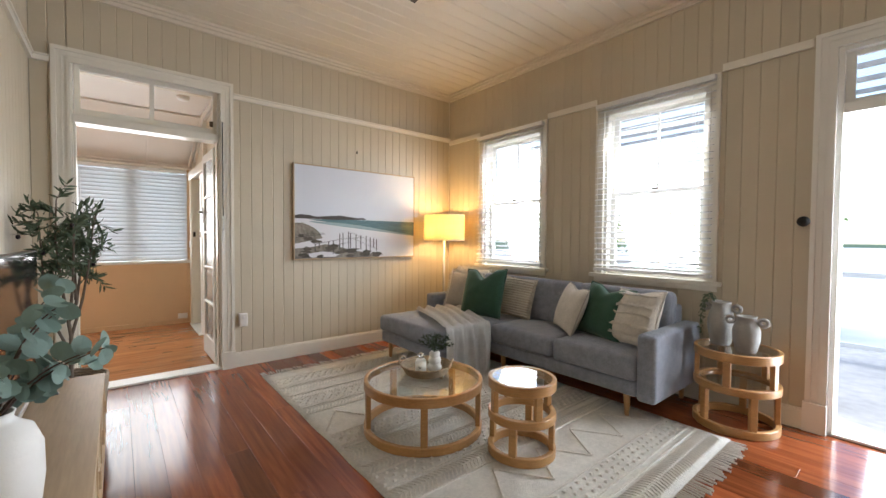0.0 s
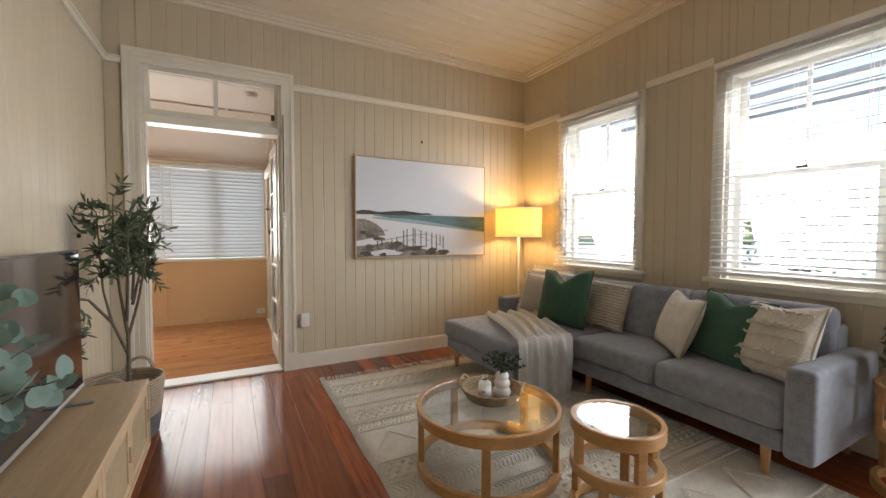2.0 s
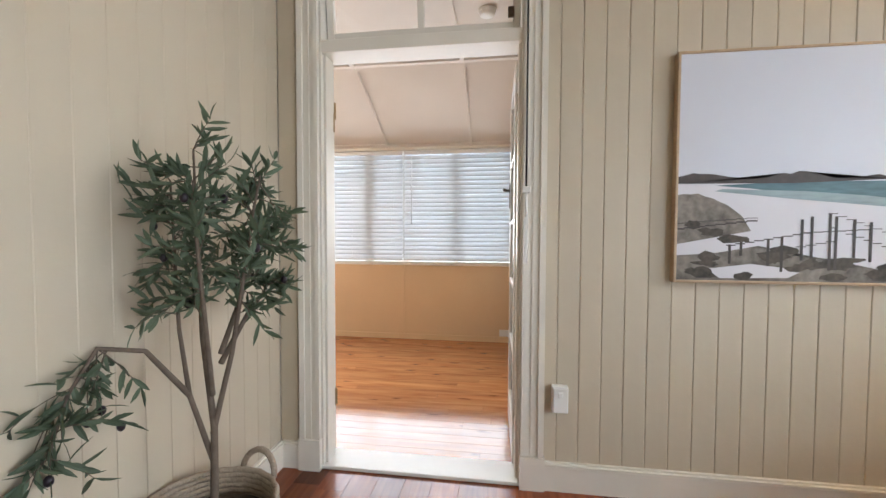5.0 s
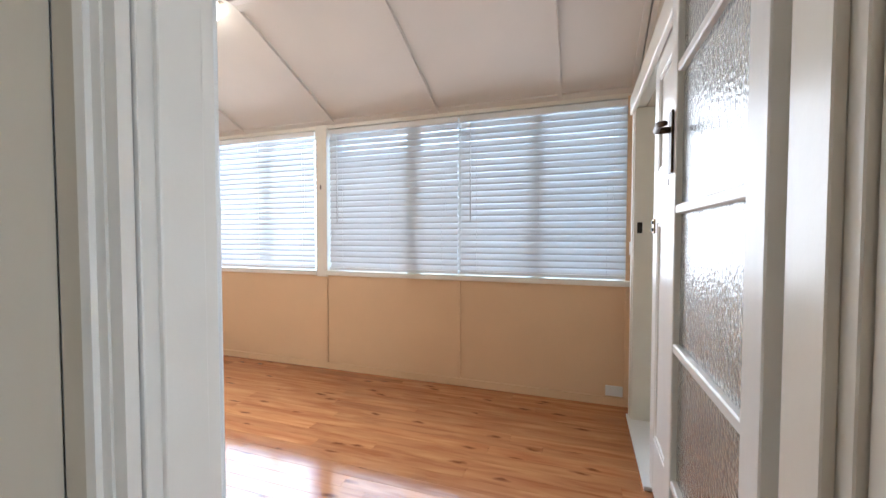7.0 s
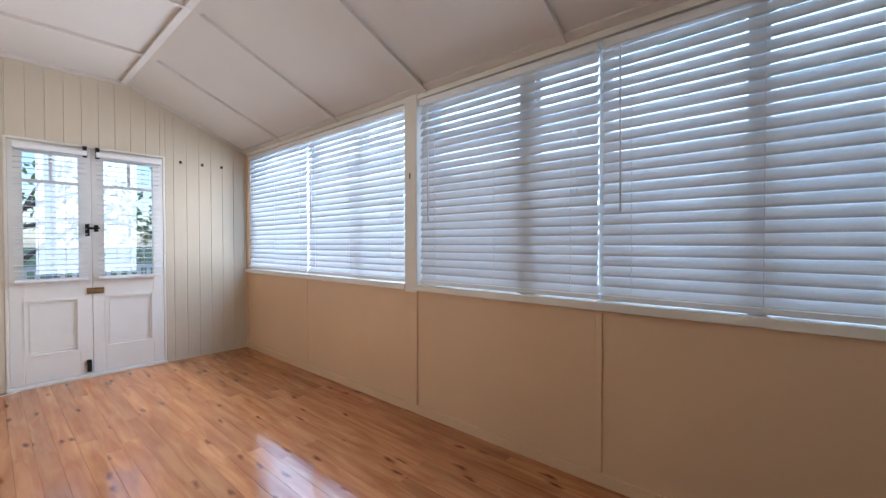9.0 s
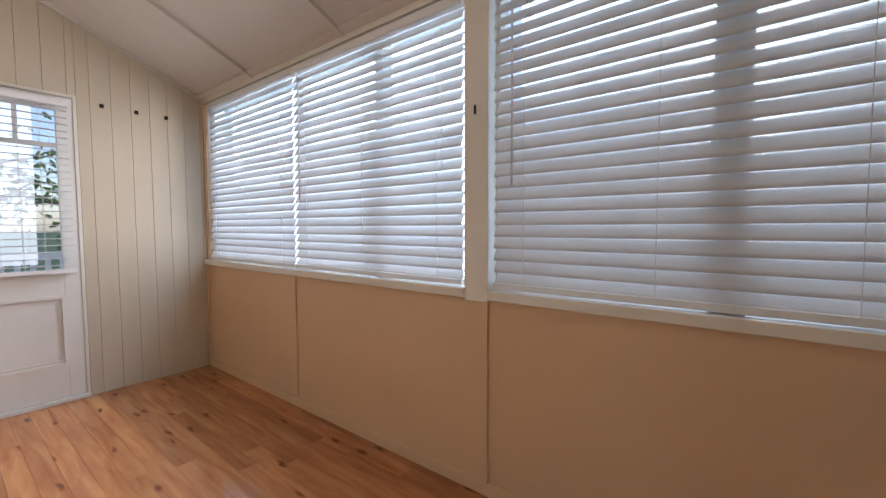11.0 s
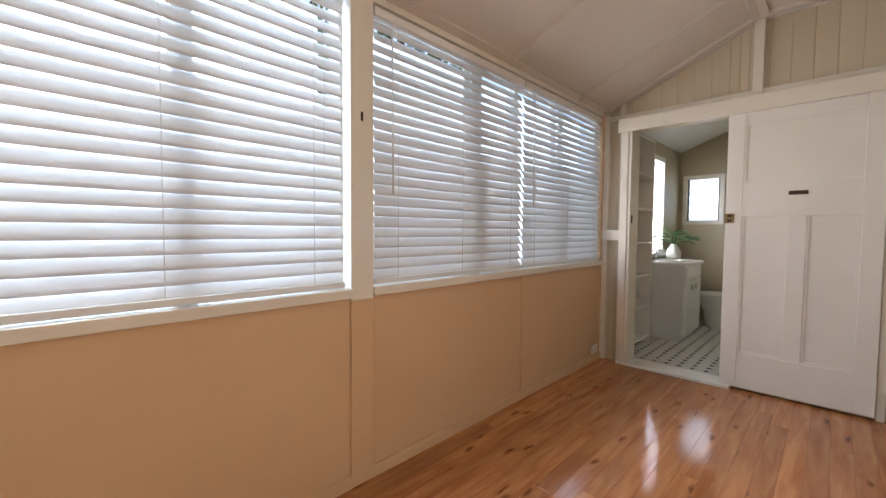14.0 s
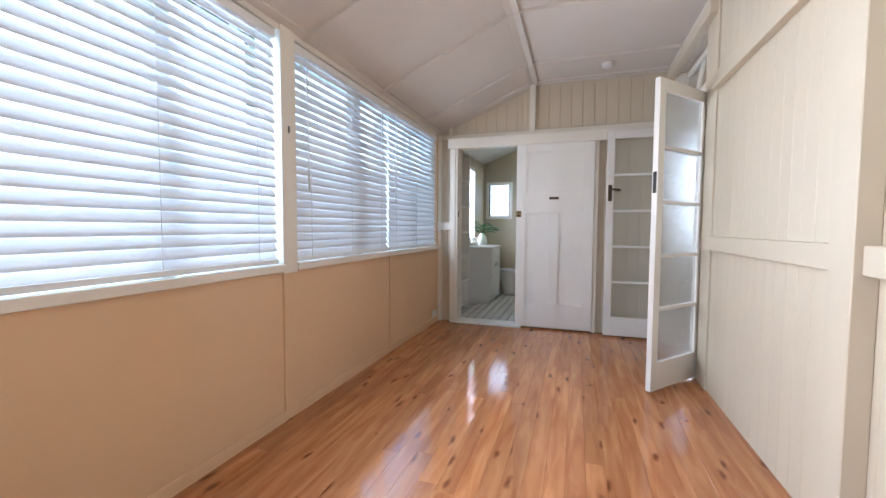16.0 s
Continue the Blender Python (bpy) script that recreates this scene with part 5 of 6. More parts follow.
def disc_leaf(bm, c, n, r, u0):
    n = n.normalized()
    a = n.cross(u0).normalized()
    b = n.cross(a)
    k = 12
    mid = bm.verts.new(c - n * r * 0.12)
    rim = [bm.verts.new(c + a * r * math.cos(2 * math.pi * i / k) * (1 + 0.06 * math.sin(3 * i)) + b * r * 0.86 * math.sin(2 * math.pi * i / k) + n * r * 0.05 * math.sin(i)) for i in range(k)]
    for i in range(k):
        bm.faces.new((mid, rim[i], rim[(i + 1) % k]))


rng = random.Random(17)
bms, bml = bmesh.new(), bmesh.new()
for k in range(10):
    a = rng.uniform(0, 2 * math.pi)
    out, up = rng.uniform(0.1, 0.27), rng.uniform(0.08, 0.33)
    if k == 0:
        a, out, up = math.radians(75), 0.34, 0.16
    if k == 1:
        a, out, up = math.radians(62), 0.22, -0.02
    if k == 2:
        a, out, up = math.radians(50), 0.24, 0.1
    e = Vector((math.cos(a) * out, math.sin(a) * out, 0.29 + up))
    e.x = max(e.x, -0.17)
    c0, c1 = Vector((0, 0, 0.25)), Vector((e.x * 0.3, e.y * 0.3, 0.29 + max(up, 0.1) * 0.8))
    pts = [c0.lerp(c1, i / 8).lerp(c1.lerp(e, i / 8), i / 8) for i in range(9)]
    tube(bms, pts, 0.0035, 0.0015, n=5)
    for i in range(3, 9):
        for s in (-1, 1):
            p = pts[i]
            d = (pts[i] - pts[i - 1]).normalized()
            side = (d.cross(rvec(rng))).normalized()
            r = rng.uniform(0.02, 0.034)
            disc_leaf(bml, p + side * s * r * 0.9, rvec(rng) * 0.7 + Vector((0.2, -0.5, 0.5)), r, d)
part("stems", bms, M_STEM, ev)
part("leaves", bml, M_EUC, ev)["kind"] = "stuff"

# ---- olive tree in a basket ----
ol = thing("olive_tree", "artificial olive tree with dark fruit in a seagrass basket", "plant", m=pose(-0.012, -0.82, 0))
M_SEAG = mat("seagrass_weave", (0.46, 0.37, 0.27), 0.85, var=0.3, scale=60, bump=0.8, bscale=110)
M_GREYW = mat("grey_dipped_weave", (0.15, 0.155, 0.16), 0.85, var=0.3, scale=60, bump=0.8, bscale=110)
M_SOIL = mat("brown_moss", (0.12, 0.085, 0.05), 0.95, var=0.6, scale=40, bump=1.0, bscale=60)
M_OLIVE = mat("olive_leaf", (0.12, 0.165, 0.095), 0.6, var=0.5, scale=12, thin=0.2)
M_FRUIT = mat("black_olive", (0.02, 0.012, 0.018), 0.35, var=0.3)


def weave(z0, z1, r0, r1):
    b = bmesh.new()
    n = int((z1 - z0) / 0.017)
    for k in range(n):
        z = z0 + (k + 0.5) * (z1 - z0) / n
        r = r0 + (r1 - r0) * (k + 0.5) / n
        tube(b, [((r + 0.003 * math.sin(a * 4 + k)) * math.cos(a * math.pi / 24), (r + 0.003 * math.sin(a * 4 + k)) * math.sin(a * math.pi / 24), z) for a in range(49)], 0.0098, n=6)
    return b


part("basket_foot", weave(0.0, 0.14, 0.165, 0.185), M_GREYW, ol, "grey-dipped lower weave", smooth=True)
part("basket", weave(0.14, 0.37, 0.185, 0.205), M_SEAG, ol, "natural seagrass weave", smooth=True)
part("moss", lathe([(0.19, 0.28), (0.15, 0.305), (0.06, 0.325), (0.001, 0.33)], 32), M_SOIL, ol, smooth=True)
for ang in (15, 205):
    b = tube(bmesh.new(), [(0.2 + 0.02 * math.sin(i * math.pi / 10), 0.075 * math.cos(i * math.pi / 10), 0.36 + 0.075 * math.sin(i * math.pi / 10)) for i in range(11)], 0.011, n=7)
    bmesh.ops.transform(b, matrix=pose(0, 0, 0, 0, 0, ang + 60), verts=b.verts)
    part("basket_handle", b, M_SEAG, ol, smooth=True)
rng = random.Random(44)
bms, bml, bmf = bmesh.new(), bmesh.new(), bmesh.new()
limbs = [[(0.03, 0, 0.3), (0.035, 0.0, 0.62), (0.0, 0.0, 0.9), (-0.03, 0.02, 1.22), (-0.02, 0.0, 1.47)], [(0.035, 0, 0.5), (-0.04, -0.01, 0.72), (-0.08, 0.0, 0.92), (-0.09, 0.0, 1.15), (-0.1, 0.0, 1.38)],
         [(0.03, 0, 0.6), (0.09, 0.01, 0.85), (0.12, 0.02, 1.05), (0.14, 0.05, 1.28), (0.16, 0.06, 1.40)], [(0.03, 0, 0.72), (0.05, -0.05, 0.95), (0.06, -0.09, 1.2), (0.06, -0.1, 1.36)],
         [(-0.04, -0.01, 0.72), (-0.13, -0.07, 0.87), (-0.19, -0.16, 0.9), (-0.18, -0.25, 0.8), (-0.16, -0.31, 0.68)], [(0.06, 0.0, 0.85), (0.05, 0.11, 1.0), (0.04, 0.21, 1.13), (0.03, 0.32, 1.19), (0.02, 0.40, 1.23)],
         [(0.06, 0.0, 0.82), (0.07, 0.12, 0.95), (0.07, 0.2, 1.0), (0.06, 0.26, 1.04)]]
for li, L in enumerate(limbs):
    pts = [Vector(p) for p in L]
    fine = [pts[i].lerp(pts[i + 1], k / 5) for i in range(len(pts) - 1) for k in range(5)] + [pts[-1]]
    tube(bms, fine, 0.013 if li == 0 else 0.009, 0.003, n=7)
    for i, p in enumerate(fine):
        if (i < 9 if li == 4 else p.z < (0.95 if li < 4 else 1.0)):
            continue
        for q in range(2):
            d = Vector((rng.gauss(0, 0.5), rng.gauss(0, 0.5), rng.gauss(-0.5 if li == 4 else 0.5, 0.4))).normalized()
            ln = rng.uniform(0.06, 0.15)
            tw = [p + d * ln * k / 5 + Vector((0, 0, -0.03 * (k / 5) ** 2)) for k in range(6)]
            tw = [Vector((max(t.x, -0.2), t.y, t.z)) for t in tw]
            tube(bms, tw, 0.002, 0.001, n=4)
            for t in tw[1:]:
                for s in range(2):
                    ld = d * 0.7 + rvec(rng) * 0.7
                    e = t + ld.normalized() * 0.05
                    if e.x > -0.21:
                        leaf(bml, t, ld, rvec(rng), rng.uniform(0.045, 0.072), rng.uniform(0.012, 0.017), k=3)
            if rng.random() < 0.13:
                bmesh.ops.create_uvsphere(bmf, u_segments=10, v_segments=7, radius=0.011, matrix=Matrix.Translation(tw[-1] + Vector((0, 0, -0.01))) @ Matrix.Diagonal((1, 1, 1.3, 1)))
part("trunk", bms, mat("grey_brown_bark", (0.16, 0.12, 0.085), 0.8, var=0.4, scale=30, bump=0.4), ol, smooth=True)
part("leaves", bml, M_OLIVE, ol)["kind"] = "stuff"
part("fruit", bmf, M_FRUIT, ol, smooth=True)["kind"] = "stuff"


# ---- french doors at the sunroom's west end ----
def panel_frame(bm, a0, a1, z0, z1, y, w=0.018, d=0.008):
    """A raised moulding round a panel, local x along, -y to the room."""
    for e in ((a0, a1, z0, z0 + w), (a0, a1, z1 - w, z1), (a0, a0 + w, z0 + w, z1 - w), (a1 - w, a1, z0 + w, z1 - w)):
        box(bm, e[0], e[1], y - d, y, e[2], e[3])


MW = pose(SW, 0, 0, 0, 0, 90)                     # local x runs to +y, room side is +x
fd = thing("door_2", "white timber french doors with glazed tops and panelled bases, shut", "door", kind="structure", m=MW)
part("frame", boxes((FD[0] - 0.0, FD[0] + 0.02, -0.004, 0.12, 0, FD[3]), (FD[1] - 0.02, FD[1], -0.004, 0.12, 0, FD[3]), (FD[0] + 0.02, FD[1] - 0.02, -0.004, 0.12, FD[3] - 0.02, FD[3]), bevel=0.002, seg=1), M_TRIM, fd)
part("threshold", boxes((FD[0], FD[1], -0.02, 0.12, 0.0, 0.025), bevel=0.003), M_WHITE, fd)
for a0, a1 in ((FD[0] + 0.021, 1.248), (1.252, FD[1] - 0.021)):
    zt, st = 2.035, 0.085
    L = part("door_leaf", boxes((a0, a0 + st, 0.0, 0.038, 0.03, zt), (a1 - st, a1, 0.0, 0.038, 0.03, zt), (a0 + st, a1 - st, 0.0, 0.038, zt - 0.09, zt), (a0 + st, a1 - st, 0.0, 0.038, 0.03, 0.25), (a0 + st, a1 - st, 0.0, 0.038, 0.72, 0.87),
             (a0 + st, a1 - st, 0.012, 0.03, 0.25, 0.72), bevel=0.002, seg=1), M_WHITE, fd)
    b = bmesh.new()
    panel_frame(b, a0 + st - 0.004, a1 - st + 0.004, 0.246, 0.724, 0.012, 0.02, 0.016)
    panel_frame(b, a0 + st + 0.03, a1 - st - 0.03, 0.28, 0.69, 0.0125, 0.008, 0.006)
    part("panel_moulding", b, M_WHITE, L)
    part("glazing_bar", boxes((a0 + st, a1 - st, 0.006, 0.032, 1.70, 1.724), ((a0 + a1) / 2 - 0.011, (a0 + a1) / 2 + 0.011, 0.006, 0.032, 1.724, zt - 0.09)), M_WHITE, L)
    p = part("pane", boxes((a0 + st, a1 - st, 0.017, 0.020, 0.87, zt - 0.09)), M_GLASS, L)
    p.visible_shadow = False
    blind(MW @ pose((a0 + a1) / 2, -0.034, 0), a1 - a0 - 0.06, 1.965, 0.875, 4, 0.044, 0.046, label="white slatted blind on the door glass, slats open", group="door blinds", seed=int(a0 * 10))
bolt = part("door_handle", boxes((1.205, 1.235, -0.012, 0.0, 1.26, 1.37), (1.265, 1.295, -0.012, 0.0, 1.30, 1.36), (1.20, 1.30, -0.05, -0.032, 1.32, 1.34), (1.212, 1.226, -0.05, -0.01, 1.32, 1.34), bevel=0.004), M_IRON, fd)
part("barrel_bolt", boxes((1.21, 1.33, -0.014, 0.0, 0.745, 0.80), (1.22, 1.32, -0.024, -0.012, 0.763, 0.782), bevel=0.004), M_BRASS, fd)
part("foot_bolt", boxes((1.205, 1.238, -0.02, 0.0, 0.05, 0.16), bevel=0.004), M_IRON, fd)
for a in (1.195, 1.28):
    part("top_bolt", boxes((a, a + 0.03, -0.02, 0.0, 1.955, 2.055), bevel=0.004), M_IRON, fd)
for y in (1.945, 2.145, 2.335):
    k = thing("wall_hook", "small black wall hook on the pale boards", "hook", group="row of wall hooks", m=MW @ pose(y, 0, 2.025))
    part("plate", boxes((-0.012, 0.012, -0.006, 0, -0.014, 0.014), bevel=0.002, seg=1), M_IRON, k)
    part("peg", tube(bmesh.new(), [(0, -0.005, 0), (0, -0.024, -0.006), (0, -0.03, 0.008)], 0.004, n=6), M_IRON, k)

# ---- east end: track, sliding door, studs ----
sd = thing("sliding_door", "white three-panel timber sliding door hung on a track", "door", m=pose(1.062, 0, 0, 0, 0, -90))
A0, A1, Z0, Z1 = -1.668, -0.862, 0.022, 2.042
st = 0.1
cx = (A0 + A1) / 2
part("door_slab", boxes((A0, A0 + st, 0, 0.036, Z0, Z1), (A1 - st, A1, 0, 0.036, Z0, Z1), (A0 + st, A1 - st, 0, 0.036, Z1 - 0.1, Z1), (A0 + st, A1 - st, 0, 0.036, 1.28, 1.52), (A0 + st, A1 - st, 0, 0.036, Z0, 0.28),
     (cx - 0.048, cx + 0.048, 0, 0.036, 0.28, 1.28), (A0 + st, A1 - st, 0.011, 0.03, 1.52, Z1 - 0.1), (A0 + st, cx - 0.048, 0.011, 0.03, 0.28, 1.28), (cx + 0.048, A1 - st, 0.011, 0.03, 0.28, 1.28), bevel=0.0025, seg=1), M_WHITE, sd)
b = bmesh.new()
for e in ((A0 + st, A1 - st, 1.52, Z1 - 0.1), (A0 + st, cx - 0.048, 0.28, 1.28), (cx + 0.048, A1 - st, 0.28, 1.28)):
    panel_frame(b, *e, 0.011, 0.014, 0.007)
part("panel_moulding", b, M_WHITE, sd)
part("flush_pull", boxes((cx - 0.05, cx + 0.05, -0.006, 0.0, 1.425, 1.452), bevel=0.003), M_BRONZE, sd)
part("latch", boxes((A0 - 0.002, A0 + 0.055, -0.006, 0.0, 1.235, 1.305), bevel=0.002, seg=1), M_BRASS, sd)
part("latch_knob", boxes((A0 + 0.016, A0 + 0.04, -0.014, -0.006, 1.245, 1.262), (A0 + 0.016, A0 + 0.04, -0.014, -0.006, 1.28, 1.295), bevel=0.002, seg=1), M_IRON, sd)
tagged(structure("sliding_track", boxes((1.03, SE, 0.30, 2.46, 2.045, 2.14), (1.03, 1.055, 0.30, 2.46, 2.025, 2.05), bevel=0.003, seg=1), M_TRIM), "white painted sliding door track board", "trim")
bm = boxes((1.043, SE, 2.372, 2.435, 0, 2.045), (1.08, SE, 0.82, 0.86, 0, 2.045), (1.075, SE, YR - 0.03, YR + 0.03, 2.14, ZF - 0.03), (1.08, SE, SS, 2.55, 2.14, 2.185), (1.075, SE, 2.42, 2.46, 2.14, 2.3), (1.05, SE, 2.435, SN, 1.09, 1.18), (1.065, SE, 2.55, SN, 0, 2.2), bevel=0.002, seg=1)
tagged(structure("end_wall_framing", bm, M_TRIM), "cream painted exposed studs and rails", "trim")
tagged(structure("bath_jamb", boxes((1.05, SE + 0.13, 2.345, 2.371, 0, 2.04), (SE, SE + 0.13, 1.60, 1.62, 0, 2.04), bevel=0.002, seg=1), M_TRIM), "white doorway lining", "trim")
tagged(structure("bath_threshold", boxes((1.03, SE + 0.12, 1.60, 2.43, 0.0, 0.022), bevel=0.003), M_WHITE), "worn white timber threshold", "trim")

tagged(part("strike_plate", boxes((1.07, 1.10, 2.3425, 2.346, 1.24, 1.31), bevel=0.001, seg=1), M_IRON), "small dark iron strike plate on the doorway lining", "hardware")

# studs and rails of the partition, sunroom side
bm = boxes((-1.852, -1.72, SS, SS + 0.068, 0, ZF - 0.05), (-1.719, -0.27, SS, SS + 0.045, 0.975, 1.068), (SW, -1.853, SS, SS + 0.045, 0.975, 1.068), (-1.719, -0.27, SS, SS + 0.045, 2.04, 2.14), (SW, -1.853, SS, SS + 0.045, 2.04, 2.14),
           (-0.27, -0.03, SS, SS + 0.012, 0, ZF - 0.05), (-0.25, SE, SS, SS + 0.06, 2.56, ZF - 0.05), bevel=0.003, seg=1)
tagged(structure("partition_framing", bm, M_PALE), "pale painted exposed studs and rails", "trim")

# ceiling light
dl = thing("ceiling_light", "round opal glass ceiling light, switched on", "lamp", m=pose(-1.57, 1.40, ZF))
part("base", lathe([(0.15, 0.0), (0.15, -0.018), (0.14, -0.024)], 36), M_WHITE, dl, smooth=True)
part("diffuser", lathe([(0.142, -0.022), (0.15, -0.035), (0.142, -0.06), (0.11, -0.085), (0.06, -0.098), (0.001, -0.1)], 36), emit_mat("warm_opal_glass", (1.0, 0.86, 0.66), 3.5), dl, smooth=True)

# smoke alarm, power point
al = thing("smoke_alarm", "round white smoke alarm on the sheeted ceiling", "smoke alarm", m=pose(0.80, 0.78, ZF))
part("body", lathe([(0.055, 0), (0.055, -0.012), (0.05, -0.03), (0.042, -0.036), (0.001, -0.037)], 28), M_PLASTIC, al, smooth=True)
part("base", lathe([(0.06, 0.0), (0.06, -0.01), (0.056, -0.012)], 28), M_WHITE, al, smooth=True)
o = thing("wall_outlet", "white double power point low on the cream dwarf wall", "outlet", m=pose(0.965, SN, 0.105))
part("faceplate", boxes((-0.058, 0.058, -0.012, 0, -0.037, 0.037), bevel=0.003), M_PLASTIC, o)
for x in (-0.025, 0.025):
    part("rocker", boxes((x - 0.006, x + 0.006, -0.016, -0.012, 0.008, 0.024), bevel=0.001, seg=1), M_WHITE, o)
hs = thing("cleat", "small iron striker plate on the window post", "hardware", m=pose(-1.52, SN - 0.012, 1.665))
part("plate", boxes((-0.006, 0.006, -0.003, 0, -0.02, 0.02), bevel=0.001, seg=1), M_IRON, hs)

# ---- bathroom ----
BX1, BY0 = 3.55, 1.35
M_TILE = mat("white_mosaic_tile", (0.74, 0.73, 0.70), 0.25, var=0.06, rand=0.04)
M_DOT = mat("black_mosaic_dot", (0.02, 0.02, 0.022), 0.25)
M_BATHW = mat("bath_wall_paint", (0.46, 0.40, 0.28), 0.5, var=0.06, scale=3)
M_CAB = mat("white_vanity_laminate", (0.78, 0.78, 0.77), 0.3, var=0.03)
BW = (2.36, 2.90, 0.90, 2.07)
tagged(slab("wall_bath_north", "y", SN + 0.0, SN + 0.12, SE + 0.11, BX1 + 0.1, 0, 2.6, [BW], M_BATHW), "khaki cream bathroom wall", "wall")
FW = (2.12, 2.52, 1.30, 1.88)
tagged(slab("wall_bath_east", "x", BX1, BX1 + 0.1, BY0, SN, 0, 2.9, [FW], M_BATHW), "khaki cream bathroom end wall", "wall")
tagged(slab("wall_bath_south", "y", BY0 - 0.1, BY0, SE + 0.11, BX1 + 0.1, 0, 2.9, [], M_BATHW), "khaki cream bathroom side wall", "wall")
bm = bmesh.new()
for (ya, za), (yb, zb) in (((BY0 - 0.1, 2.63), (1.6, 2.63)), ((1.6, 2.63), (SN + 0.1, 2.2))):
    for dz, fl in ((0, 0), (0.04, 1)):
        q = [bm.verts.new(p) for p in ((SE + 0.05, ya, za + dz), (BX1 + 0.1, ya, za + dz), (BX1 + 0.1, yb, zb + dz), (SE + 0.05, yb, zb + dz))]
        bm.faces.new(q if fl else q[::-1])
mb = pose(0, 1.6, 2.63, -math.degrees(math.atan2(0.43, SN - 1.5)), 0, 0)
for k in range(24):
    x = SE + 0.12 + k * 0.1
    box(bm, x + 0.002, x + 0.098, 0.0, 1.08, -0.012, 0.004, mb)
    box(bm, x + 0.002, x + 0.098, BY0, 1.6, 2.618, 2.634)
tagged(structure("ceiling_bathroom", bm, mat("gloss_white_ceiling", (0.78, 0.77, 0.75), 0.15, var=0.04)), "gloss white board ceiling", "ceiling")
bf = thing("floor_bathroom", "white octagon mosaic floor with black dots", "floor", kind="structure")
part("grout", boxes((SE + 0.11, BX1, BY0, SN, -0.02, 0.008)), mat("grey_grout", (0.45, 0.44, 0.42), 0.8), bf)
PT, ct = 0.1, 0.022
oc = bmesh.new()
hw = PT / 2 - 0.0015
pts = [(hw - ct, -hw), (hw, -hw + ct), (hw, hw - ct), (hw - ct, hw), (-hw + ct, hw), (-hw, hw - ct), (-hw, -hw + ct), (-hw + ct, -hw)]
lo, hi = [oc.verts.new((x, y, 0)) for x, y in pts], [oc.verts.new((x, y, 0.004)) for x, y in pts]
oc.faces.new(hi)
for i in range(8):
    oc.faces.new((lo[i], lo[(i + 1) % 8], hi[(i + 1) % 8], hi[i]))
tm = bpy.data.meshes.new("tile")
oc.to_mesh(tm)
tm.materials.append(M_TILE)
dm = bpy.data.meshes.new("dot_tile")
q = 0.0205
dm.from_pydata([(q, 0, 0), (0, q, 0), (-q, 0, 0), (0, -q, 0), (q, 0, 0.004), (0, q, 0.004), (-q, 0, 0.004), (0, -q, 0.004)], [], [(4, 5, 6, 7), (0, 1, 5, 4), (1, 2, 6, 5), (2, 3, 7, 6), (3, 0, 4, 7)])
dm.materials.append(M_DOT)
for i in range(24):
    for j in range(12):
        x, y = SE + 0.16 + PT * i, SN - 0.05 - PT * j
        share("tile", tm, bf, pose(x, y, 0.008))
        share("dot_tile", dm, bf, pose(x + PT / 2, y - PT / 2, 0.0082))
# shelf niche
sh = thing("shelf_unit", "narrow white built-in shelf unit with a few toiletries", "shelf")
X0, X1, Y0 = 1.30, 1.95, 2.43
part("carcass", boxes((X0, X0 + 0.02, Y0, SN, 0.01, 2.1), (X1 - 0.02, X1, Y0, SN, 0.01, 2.1), (X0 + 0.02, X1 - 0.02, SN - 0.012, SN - 0.002, 0.01, 2.1), (X0 + 0.02, X1 - 0.02, Y0, SN - 0.012, 2.08, 2.1)), M_WHITE, sh)
for z in (0.08, 0.40, 0.72, 1.05, 1.38, 1.72):
    part("shelf", boxes((X0 + 0.02, X1 - 0.02, Y0, SN - 0.012, z, z + 0.018), bevel=0.002, seg=1), M_WHITE, sh)
bt = thing("dark_bottle", "small dark glass bottle on the bathroom shelf", "bottle", m=pose(1.5, 2.5, 1.068))
part("body", lathe([(0.022, 0), (0.024, 0.005), (0.024, 0.09), (0.012, 0.1), (0.012, 0.13)], 16), M_IRON, bt, smooth=True)
tw = thing("folded_towel", "folded cream towel on the bathroom shelf", "towel", m=pose(1.6, 2.5, 0.418))
part("fold", soft_box(-0.09, 0.09, -0.05, 0.05, 0, 0.06, 0.02), M_WHITELINEN, tw, smooth=True)
part("fold", soft_box(-0.085, 0.085, -0.05, 0.05, 0.058, 0.11, 0.02), M_WHITELINEN, tw, smooth=True)
# vanity
vn = thing("vanity_cabinet", "white laminate vanity cabinet with moulded basin top", "cabinet", m=pose(2.18, 2.15, 0.012))
part("carcass", boxes((0, 0.62, 0.03, 0.445, 0.06, 0.80), (0.03, 0.59, 0.06, 0.445, 0.0, 0.06)), M_CAB, vn)
part("drawer_front", boxes((0.006, 0.614, 0.01, 0.029, 0.66, 0.79), bevel=0.003), M_CAB, vn)
M_PULL = mat("grey_recessed_pull", (0.42, 0.42, 0.41), 0.4, var=0.05)
for a, b in ((0.006, 0.307), (0.313, 0.614)):
    d = part("door", boxes((a, b, 0.01, 0.029, 0.07, 0.652), bevel=0.003), M_CAB, vn)
    xx = b - 0.12 if a < 0.1 else a + 0.03
    part("handle", boxes((xx, xx + 0.09, 0.004, 0.011, 0.53, 0.59), bevel=0.004), M_PULL, d)
part("basin_top", boxes((-0.015, 0.635, -0.01, 0.448, 0.80, 0.835), bevel=0.008), M_CAB, vn)
part("basin_rim", lathe([(0.001, 0.8365), (0.15, 0.8375), (0.165, 0.843), (0.175, 0.837)], 32, pose(0.31, 0.2, 0) @ Matrix.Diagonal((1.25, 0.9, 1, 1))), M_CERAM, vn, smooth=True)
